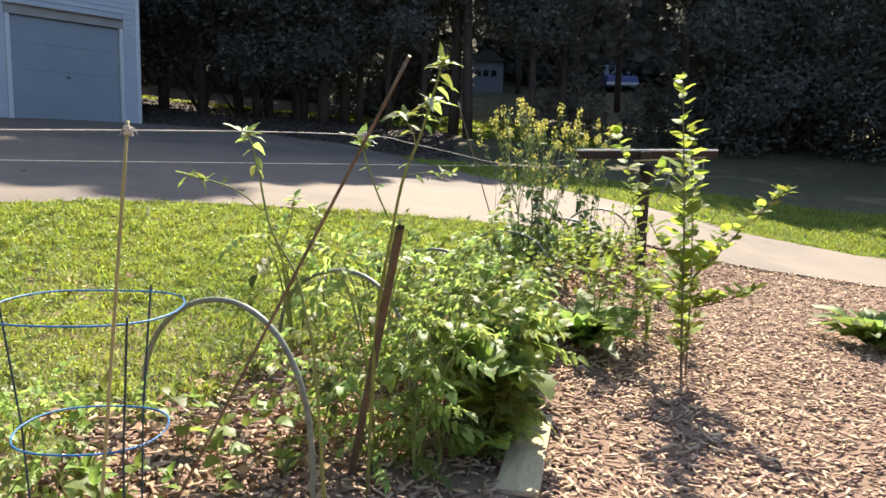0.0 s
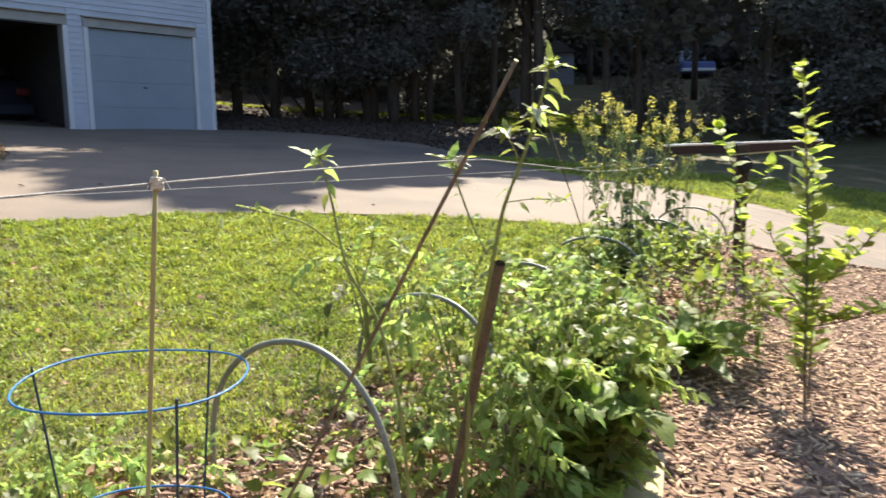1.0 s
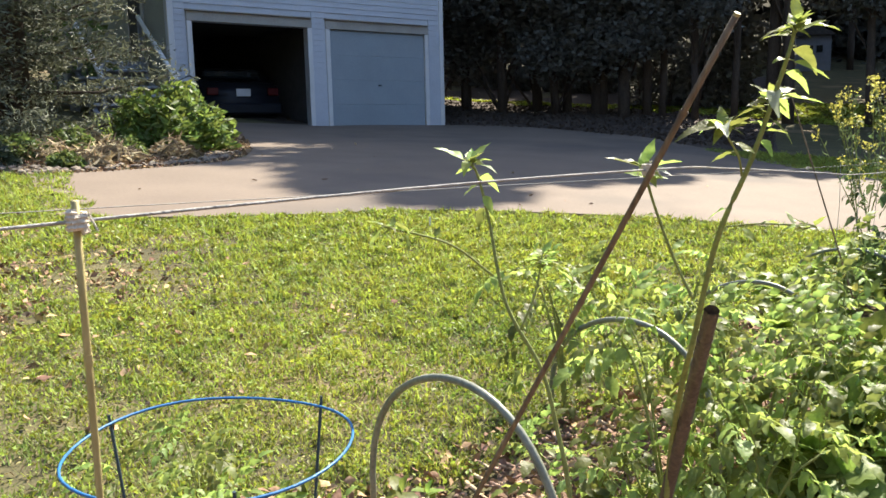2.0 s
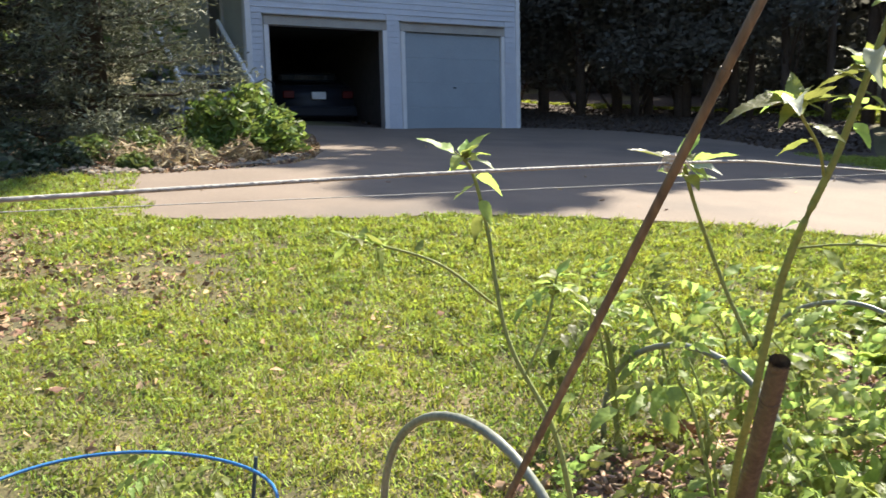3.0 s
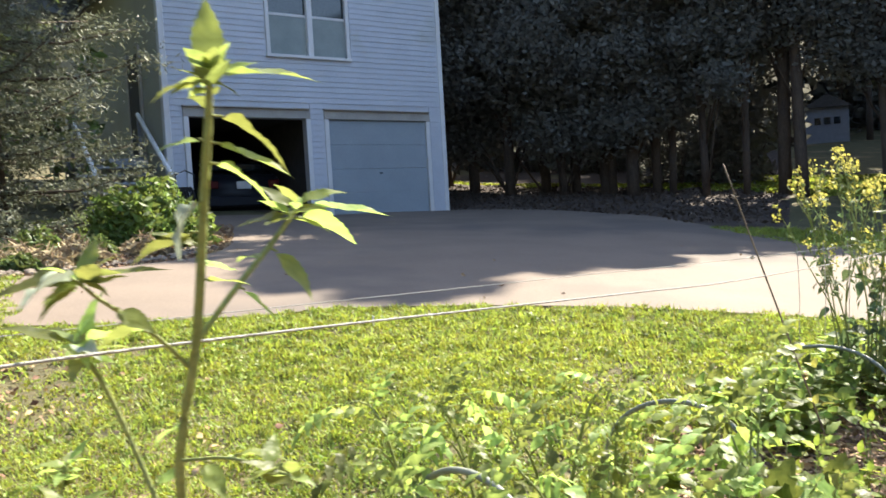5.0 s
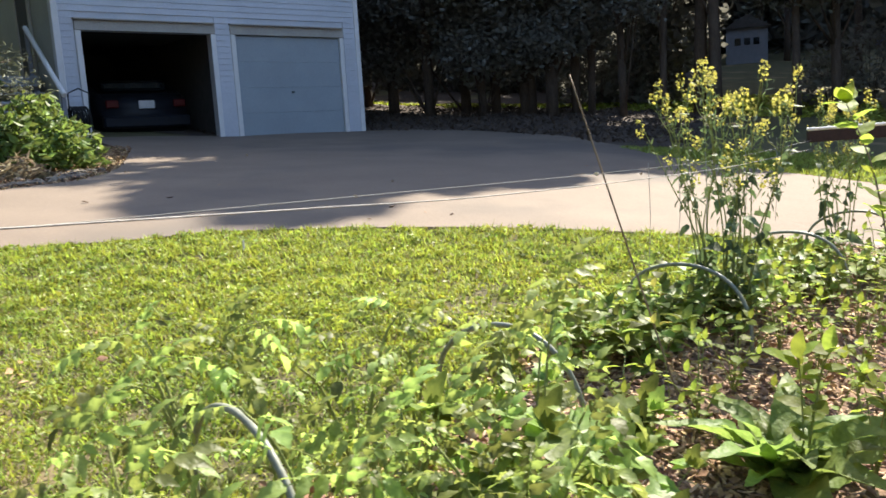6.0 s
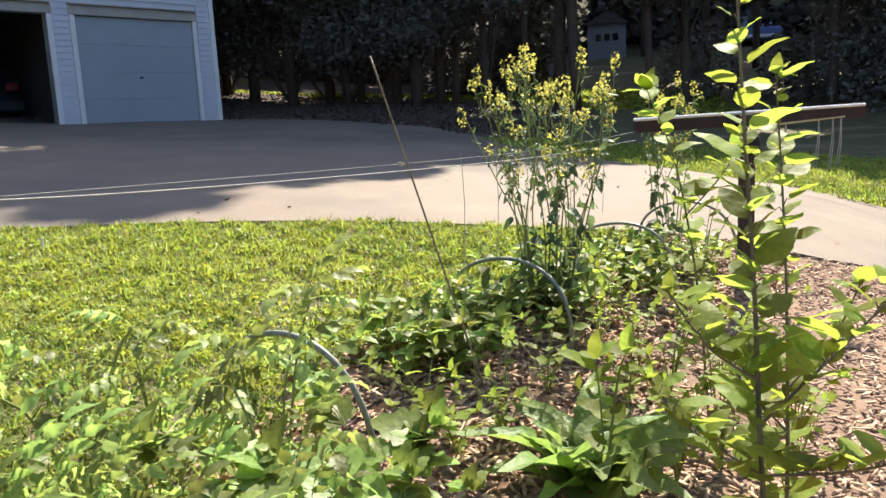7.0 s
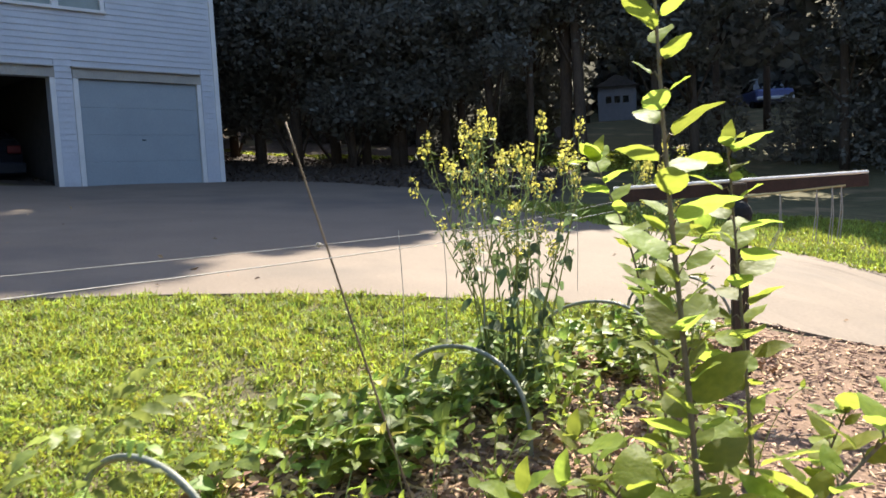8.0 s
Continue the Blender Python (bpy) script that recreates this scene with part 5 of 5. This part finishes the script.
def rosette(x, y, n, size):
    t = thing("comfrey", "broad dark green comfrey leaves in a rosette", "garden plant", on(x, y), group="comfrey plants")
    for k in range(n):
        a = k * 2.4
        u = k / n
        piece("leaf", COMFREY_LEAVES[k % 3], t, turned((0.03 * math.cos(a), 0.03 * math.sin(a), 0.01 + 0.08 * u), (math.cos(a), math.sin(a), 0.75 + 1.3 * u), prng.uniform(-15, 15), size * prng.uniform(0.75, 1.15) * (1.1 - 0.4 * u)))
    return t


rosette(0.80, 4.22, 34, 1.42)
rosette(2.70, 4.95, 34, 1.3)
rosette(2.98, 4.78, 26, 1.2)
rosette(3.2, 5.1, 22, 1.1)
young("comfrey_stalk", "upright leafy stalk rising from the comfrey", 0.85, 4.22, 0.5, 2, 0.06, APPLE_LEAVES, 0.035, "", 0.006)


def mustard(x, y, top, n, spread):
    b0 = on(x, y)
    t = thing("mustard_plant", "bolted mustard with yellow flowers on tall thin stems", "garden plant", b0, group="flowering mustard")
    for k in range(n):
        a = k * 2.4
        r = spread * math.sqrt((k + 0.5) / n)
        h = (top - b0.z) * prng.uniform(0.80, 1.0) * (1 - 0.12 * (r / spread) ** 2)
        tip = Vector((r * math.cos(a), r * math.sin(a), h))
        w = prng.normal(0, 0.035, 4)
        line = bend([(0.3 * tip.x, 0.3 * tip.y, -0.03), (0.5 * tip.x + w[0], 0.5 * tip.y + w[1], 0.35 * h), (0.8 * tip.x + w[2], 0.8 * tip.y + w[3], 0.68 * h), tip], 6)
        bm = bmesh.new()
        tube(bm, line, 0.0045, 0.0014, 5)
        bloom, pods, heads = [], [], [(tip, 34, 0.085)]
        for j in range(3):
            i = int(prng.integers(9, 16))
            ang, out = prng.uniform(0, 6.28), prng.uniform(0.04, 0.09)
            e = line[i] + Vector((out * math.cos(ang), out * math.sin(ang), prng.uniform(0.10, 0.22)))
            e.z = min(e.z, h * 0.99)
            tube(bm, [line[i], line[i].lerp(e, 0.5) + Vector((0.012 * math.cos(ang), 0.012 * math.sin(ang), -0.01)), e], 0.002, 0.001, 4)
            heads.append((e, int(prng.integers(10, 24)), 0.05))
            for q in range(7):
                f = line[i].lerp(e, 0.2 + 0.1 * q)
                pods.append(tuple(f + Vector((prng.normal() * 0.012, prng.normal() * 0.012, 0.0))))
        for e, m, l in heads:
            for q in range(m):
                ang, u = prng.uniform(0, 6.28), prng.uniform(0, 1)
                wide = 0.007 + 0.020 * math.sqrt(u) * (1.2 - u)
                bloom.append(tuple(e + Vector((wide * math.cos(ang), wide * math.sin(ang), 0.01 - l * u))))
        for j in range(16):
            q = line[int(prng.integers(8, len(line) - 1))] + Vector((prng.normal() * 0.025, prng.normal() * 0.025, prng.normal() * 0.02))
            pods.append(tuple(q))
        s = part("stem", bm, M_TSTEM, t)
        tagged(scattered("bloom", bloom, 0.013, M_BLOOM, prng, s, flat=1.0, aspect=0.9), "yellow blossoms", kind="stuff")
        tagged(scattered("seed_pod", pods, 0.04, M_KALE, prng, s, flat=1.5, aspect=0.18), kind="stuff")
        for j in range(11):
            i = int(14 * prng.uniform(0.1, 1.0))
            q = line[i]
            ang = prng.uniform(0, 6.28)
            d = Vector((math.cos(ang), math.sin(ang), prng.uniform(-0.9, 0.6)))
            big = prng.uniform(0.7, 1.35) * (1.15 - 0.05 * i)
            piece("leaf", KALE_LEAVES[int(prng.integers(3))], t, turned(q + d.normalized() * 0.012, d, prng.uniform(-60, 60), big))


mustard(0.63, 5.6, 1.40, 19, 0.37)
mustard(1.31, 7.12, 1.32, 8, 0.17)
plank = thing("plank", "short weathered pale board lying on mulch", "board", (0.375, 2.86, gz(0.375, 2.86) + 0.018), -11)
plank.rotation_euler.x = radians(2)
part("wood", boxed(-0.07, 0.07, -0.36, 0.3, -0.011, 0.011, bevel=0.003), M_BOARD, plank)
marker = thing("marker_stake", "small white marker peg at the lawn's edge", "marker", (-2.14, 5.98, height(-2.14, 5.98)))
part("peg", rod([(0, 0, -0.05), (0, 0, 0.08)], 0.006, 0.006, 8), M_PLATE, marker)


# ---- fine ground cover ----
def poly(*pts):
    return [Vector((*p, 0)) for p in pts]


# Ivy outline, widened over lawn so dark leaves stand for shade on grass
IVY_AND_SHADE = poly((-6.4, 5.15), (-6.3, 6.1), (-8.0, 6.1), (-10, 7.2), (-14, 8), (-15, 3.9), (-11, 3.3), (-8.2, 3.95), (-7.1, 4.55))
LITTER_BED = poly((-6.1, 6.1), (-5.75, 6.9), (-5.45, 8.2), (-6.1, 9.6), (-8.7, 12.9), (-10.2, 13.0), (-10, 7), (-8, 6.0))


def dryness(x, y):
    """How bare and dry the lawn is: most on the litter patch, less round it."""
    k = math.exp(-((x + 5.3) / 2.0) ** 2 - ((y - 3.35) / 1.0) ** 2) * 1.25 + 0.42 * math.exp(-((x + 3.2) / 1.6) ** 2 - ((y - 3.2) / 1.3) ** 2)
    return max(0.0, k * (1 + 0.9 * noise.noise((2.2 * x, 2.2 * y, 9.0)) + 0.5 * noise.noise((7 * x, 7 * y, 4.0))))


def field(rng, n, x0, x1, y0, y1, keep):
    out = []
    while len(out) < n:
        q = rng.uniform((x0, y0), (x1, y1), (4000, 2))
        out += [(x, y) for x, y in q if keep(x, y, rng)]
    return np.array(out[:n])


END_A, END_B = Vector((-4.35, 4.8)), Vector((-6.15, 6.2))


def over_end(x, y):
    """Weeds creep over the drive's ragged end."""
    d = (END_B - END_A).normalized()
    off = -(x - END_A.x) * d.y + (y - END_A.y) * d.x
    return -off < 0.22 + 0.3 * noise.noise((1.6 * x, 1.6 * y, 5.0))


def grass_here(x, y, rng):
    r = math.hypot(x, y)
    if r > 4 and rng.uniform() < 1 - (4 / r) ** 1.3:
        return False
    if (r > 5 and math.atan2(x, y) < -1.25) or r > 15:
        return False
    k = noise.noise((1.1 * x, 1.1 * y, 3.0)) + 0.8 * noise.noise((6.5 * x, 6.5 * y, 7.0)) + 0.5 * noise.noise((15 * x, 15 * y, 2.0))
    if rng.uniform() > 0.95 + 1.0 * k:
        return False
    if y > 3.7 and inside(x, y, DRIVE) and not (x < -4.2 and y < 6.6 and over_end(x, y)):
        return False
    if bed_side(x, y) > 0.03 * math.sin(9 * y) and y < 7.9:
        return False
    if inside(x, y, LITTER_BED) or (x < -6.2 and inside(x, y, IVY_AND_SHADE)) or rng.uniform() < 1.05 * dryness(x, y):
        return False
    return True


def lawn():
    rng = np.random.default_rng(11)
    p = field(rng, 290000, -13, 9, -2.5, 15, grass_here)
    n = len(p)
    z = np.array([height(x, y) for x, y in p]) + 0.004
    far = np.hypot(p[:, 0], p[:, 1])
    k = np.clip(far / 3.2, 1, 3.0)
    tuft = np.array([max(0.25, 1.0 + 1.3 * noise.noise((8 * x, 8 * y, 1.0))) for x, y in p])
    a = rng.uniform(0, 6.28, n)
    h, w = rng.uniform(0.012, 0.036, n) * k ** 0.5 * tuft, rng.uniform(0.0016, 0.0036, n) * k
    lean = rng.uniform(0.3, 1.3, n) * h
    v = np.empty((n, 3, 3))
    v[:, 0] = np.c_[p[:, 0] - w * np.sin(a), p[:, 1] + w * np.cos(a), z]
    v[:, 1] = np.c_[p[:, 0] + w * np.sin(a), p[:, 1] - w * np.cos(a), z]
    v[:, 2] = np.c_[p[:, 0] + lean * np.cos(a), p[:, 1] + lean * np.sin(a), z + h]
    tagged(numpy_mesh("grass", v.reshape(-1, 3), np.arange(3 * n).reshape(-1, 3), M_GRASS), "short sunlit yellow-green lawn grass", "grass", kind="stuff")
    p = field(rng, 165000, -13, 9, -2.5, 15, grass_here)
    z = np.array([height(x, y) + 0.036 * max(0.1, 0.55 + 1.3 * noise.noise((8 * x, 8 * y, 1.0))) for x, y in p]) * 1.0 - rng.uniform(0, 0.014, len(p)) + 0.006
    tagged(scattered("clover", np.c_[p, z], 0.0155 * np.clip(np.hypot(p[:, :1], p[:, 1:]) / 3.2, 1, 1.8), M_WEED, rng, flat=0.5, aspect=0.55), "small clover and weed leaves through the lawn", "clover", kind="stuff")
    dry = lambda x, y, r: not inside(x, y, DRIVE) and bed_side(x, y) < 0 and math.hypot(x, y) < 9 and noise.noise((1.1 * x, 1.1 * y, 3.0)) < 0.3
    p = field(rng, 48000, -9, 3, 1.0, 8, dry)
    z = np.array([height(x, y) for x, y in p]) + rng.uniform(0.006, 0.02, len(p))
    tagged(scattered("thatch", np.c_[p, z], 0.019, M_THATCH, rng, flat=0.3, aspect=0.25), "dry tan thatch lying in the lawn", "thatch", kind="stuff")


lawn()


def chip_mesh(name, mat, l, w, t):
    bm = boxed(-w / 2, w / 2, -l / 2, l / 2, -t / 2, t / 2)
    for v in bm.verts:
        v.co.x += 0.25 * w * math.sin(40 * v.co.y + l * 300)
    me = bpy.data.meshes.new(name)
    bm.to_mesh(me)
    bm.free()
    me.materials.append(mat)
    return me


def mulch():
    rng = np.random.default_rng(3)

    def keep(x, y, r):
        return on_mulch(x, y) and not (y > 3.7 and inside(x, y, DRIVE)) and (y < 5 or r.uniform() < 0.6) and (1.8 < y and x < 1.0 + 0.75 * y or r.uniform() < 0.2)
    near = lambda x, y, r: keep(x, y, r) and 0.4 < x < 1.6 and 2.3 < y < 4.2
    shapes = [chip_mesh("wood_chip", M_CHIP, l, w, 0.004) for l, w in ((0.022, 0.008), (0.034, 0.007), (0.042, 0.010), (0.027, 0.011))]
    host = bpy.data.objects["mulch_bed"]
    for x, y in field(rng, 300, 0.4, 1.6, 2.3, 4.2, near):
        piece("wood_chip", shapes[int(rng.integers(4))], host, pose(x, y, height(x, y) + 0.026, rng.uniform(-25, 25), rng.uniform(-25, 25), rng.uniform(0, 360)))
    p = field(rng, 31000, -3.0, 6.4, -0.95, 7.8, keep)
    n = len(p)
    z = np.array([height(x, y) for x, y in p]) + 0.016 + rng.uniform(0, 0.016, n)
    l, w, t = rng.uniform(0.008, 0.034, n), rng.uniform(0.0022, 0.006, n), rng.uniform(0.0012, 0.0035, n)
    a, pitch = rng.uniform(0, 6.28, n), rng.normal(0, 0.25, n)
    d = np.c_[np.cos(a) * np.cos(pitch), np.sin(a) * np.cos(pitch), np.sin(pitch)]
    e = np.c_[-np.sin(a), np.cos(a), rng.normal(0, 0.25, n)]
    u = np.cross(d, e)
    c = np.c_[p, z]
    v = np.stack([c + sx * d * l[:, None] * (1 if sy > 0 else 0.8) + sy * e * w[:, None] + sz * u * t[:, None] for sz in (-1, 1) for sy in (-1, 1) for sx in (-1, 1)], 1)
    i = np.arange(n)[:, None] * 8
    quads = ((4, 5, 7, 6), (0, 1, 5, 4), (1, 3, 7, 5), (3, 2, 6, 7), (2, 0, 4, 6))
    tri = np.concatenate([i + [q[0], q[1], q[2]] for q in quads] + [i + [q[0], q[2], q[3]] for q in quads], 1).reshape(-1, 3)
    tagged(numpy_mesh("wood_chips", v.reshape(-1, 3), tri, M_CHIPS, host), "scattered brown and tan wood chips", kind="stuff")


mulch()


def litter():
    rng = np.random.default_rng(9)

    def keep(x, y, r):
        b = bed_side(x, y)
        return (-0.12 < b < 0.75 and 1.0 < y < 7.0) or (x < -1.5 and y < 5.2 and not inside(x, y, DRIVE) and r.uniform() < dryness(x, y) ** 2.2) or (inside(x, y, LITTER_BED) and r.uniform() < 0.8)
    p = np.concatenate([field(rng, 9000, -1.8, 2.2, 1.0, 7.0, keep), field(rng, 22000, -10, -1.5, 1.8, 12.5, keep)])
    z = np.array([height(x, y) for x, y in p]) + rng.uniform(0.008, 0.035, len(p))
    tagged(scattered("leaf_litter", np.c_[p, z], 0.036, M_LITTER, rng, flat=0.25, aspect=0.6), "dry brown fallen leaves on bare soil", "leaf litter", kind="stuff")


litter()


def debris():
    rng = np.random.default_rng(29)
    p = field(rng, 26, -6, 3, 6, 12, lambda x, y, r: inside(x, y, DRIVE))
    tagged(scattered("debris", np.array([(x, y, height(x, y) + 0.03) for x, y in p]), 0.05, M_LITTER, rng, flat=0.15, aspect=0.5), "dry leaves scattered on the drive", "leaf litter", kind="stuff")


debris()


def ivy():
    rng = np.random.default_rng(17)
    p = field(rng, 12000, -15, -6, 3.2, 8, lambda x, y, r: inside(x, y, IVY_AND_SHADE))
    z = np.array([height(x, y) for x, y in p]) + rng.uniform(0.01, 0.13, len(p))
    tagged(scattered("ivy", np.c_[p, z], 0.07, M_IVY, rng, flat=0.4, aspect=0.8), "dark ivy under the pines, also standing for shaded grass", "groundcover", kind="stuff")


ivy()


def stones():
    rng = np.random.default_rng(4)
    shapes = []
    for k in range(5):
        bm = bmesh.new()
        bmesh.ops.create_icosphere(bm, subdivisions=1, radius=0.5)
        for v in bm.verts:
            v.co *= 1 + 0.3 * noise.noise(v.co * 2 + Vector((k * 5, 0, 0)))
            v.co.z *= 0.65
        me = bpy.data.meshes.new("stone")
        bm.to_mesh(me)
        bm.free()
        me.materials.append(M_STONE)
        shapes.append(me)
    edge = bend([(-6.2, 6.2, 0), (-5.95, 6.9, 0), (-5.68, 8.2, 0), (-6.05, 9.3, 0)], 12)
    border = thing("stone_border", "jumbled tan and dark stones edging the planting bed", "stone border", on(-6.0, 7.5))
    o = Vector(on(-6.0, 7.5))
    for k in range(280):
        f = rng.uniform(0, len(edge) - 1.01)
        q = edge[int(f)].lerp(edge[int(f) + 1], f % 1)
        x, y = q.x - abs(rng.normal(0, 0.22)), q.y + rng.normal(0, 0.04)
        s = rng.uniform(0.035, 0.11)
        piece("stone", shapes[k % 5], border, Matrix.Translation(Vector((x, y, height(x, y) + 0.2 * s)) - o) @ pose(0, 0, 0, 0, 0, rng.uniform(0, 360)) @ Matrix.Scale(s, 4))


stones()


def straw_clump(x, y, n, reach, rng):
    """Old dry sword leaves fallen outward in a heap."""
    z = height(x, y)
    t = thing("dry_grass_clump", "heap of dry straw-coloured leaves on the planting bed", "dry grass", (x, y, z), group="dry clumps by the drive")
    a = rng.uniform(0, 6.28, n)
    r = reach * np.sqrt(rng.uniform(0, 1, n))
    c = np.c_[r * np.cos(a), 0.7 * r * np.sin(a), rng.uniform(0.01, 0.26, n) * (1.2 - r / reach)]
    scattered("leaves", c, 0.17, M_STRAW, rng, t, flat=0.5, aspect=0.12)


straw_rng = np.random.default_rng(41)
for x, y, n, reach in ((-6.55, 7.6, 420, 0.42), (-6.35, 8.35, 300, 0.34), (-6.9, 7.1, 260, 0.36), (-6.3, 7.0, 220, 0.28), (-7.4, 8.2, 240, 0.4)):
    straw_clump(x, y, n, reach, straw_rng)


def hose_reel(u, v):
    """A dark hose wound on a small reel against the garage corner."""
    q = Matrix.Rotation(radians(HA), 2) @ Vector((u, v)) + Vector(HO[:2])
    t = thing("hose_reel", "dark garden hose reel standing by the garage corner", "hose reel", (q.x, q.y, height(q.x, q.y)), HA)
    part("base", boxed(-0.2, 0.2, -0.15, 0.15, 0.0, 0.06, bevel=0.02), M_RUBBER, t)
    for s in (-0.17, 0.17):
        part("side_frame", rod([(s, -0.14, 0.04), (s, -0.05, 0.5), (s, 0.05, 0.5), (s, 0.14, 0.04)], 0.015, sides=6), M_RUBBER, t)
    bm = bmesh.new()
    tube(bm, [((k / 96 - 0.5) * 0.28, 0.19 * math.cos(k * math.tau / 16), 0.40 + 0.19 * math.sin(k * math.tau / 16)) for k in range(97)], 0.02, sides=6)
    part("coiled_hose", bm, M_RUBBER, t, "wound dark hose")
    part("handle", rod([(-0.17, -0.05, 0.5), (-0.17, -0.1, 0.82), (0, -0.12, 0.9), (0.17, -0.1, 0.82), (0.17, -0.05, 0.5)], 0.014, sides=6), M_RUBBER, t)


hose_reel(-0.32, -0.5)


def woodland_floor():
    """Bare shaded soil and fallen leaves between the drive and the trees."""
    rng = np.random.default_rng(19)
    edge = lambda x: 24.3 + 0.9 * noise.noise((1.7 * x, 3.0, 0.0)) - 0.28 * max(0.0, x + 4.6) + 0.15 * max(0.0, -5.8 - x)

    # Dark soil past y 25 also stands for shade behind the sunlit grass
    def keep(x, y, r=None):
        return (y < edge(x) or y > 25.0) and x < 0.2 + 0.4 * noise.noise((0.0, y, 2.0)) and not inside(x, y, DRIVE)
    xs, ys = [-13 + 0.25 * i for i in range(54)], [15.5 + 0.25 * j for j in range(90)]
    v = [(x, y, height(x, y) + 0.014) for y in ys for x in xs]
    f = [(j * 54 + i, j * 54 + i + 1, (j + 1) * 54 + i + 1, (j + 1) * 54 + i) for j in range(89) for i in range(53) if keep(xs[i] + 0.12, ys[j] + 0.12)]
    tagged(mesh_object("woodland_floor", v, f, M_WOODSOIL, shade=True), "dark bare soil under the trees, also standing for shade past the glade", "soil", kind="structure")
    p = field(rng, 5000, -10, 0.2, 16, 24.5, keep)
    tagged(scattered("woodland_litter", np.c_[p, [height(x, y) + 0.04 for x, y in p]], 0.09, M_BARK, rng, flat=0.25, aspect=0.6), "dark fallen leaves under the trees", "leaf litter", kind="stuff")
    # the sunlit grass behind the trunks
    p = field(rng, 9000, -12, 4.5, 21.8, 27.5, lambda x, y, r: edge(x) - 0.1 < y < (25.1 if x < -1.2 else 27.2) + 0.3 * noise.noise((x, 8.0, 0.0)))
    tagged(scattered("glade_grass", np.c_[p, [height(x, y) + 0.03 for x, y in p]], 0.12, M_WEED, rng, flat=0.35, aspect=0.5), "sunlit grass behind the woodland trunks", "grass", kind="stuff")


woodland_floor()
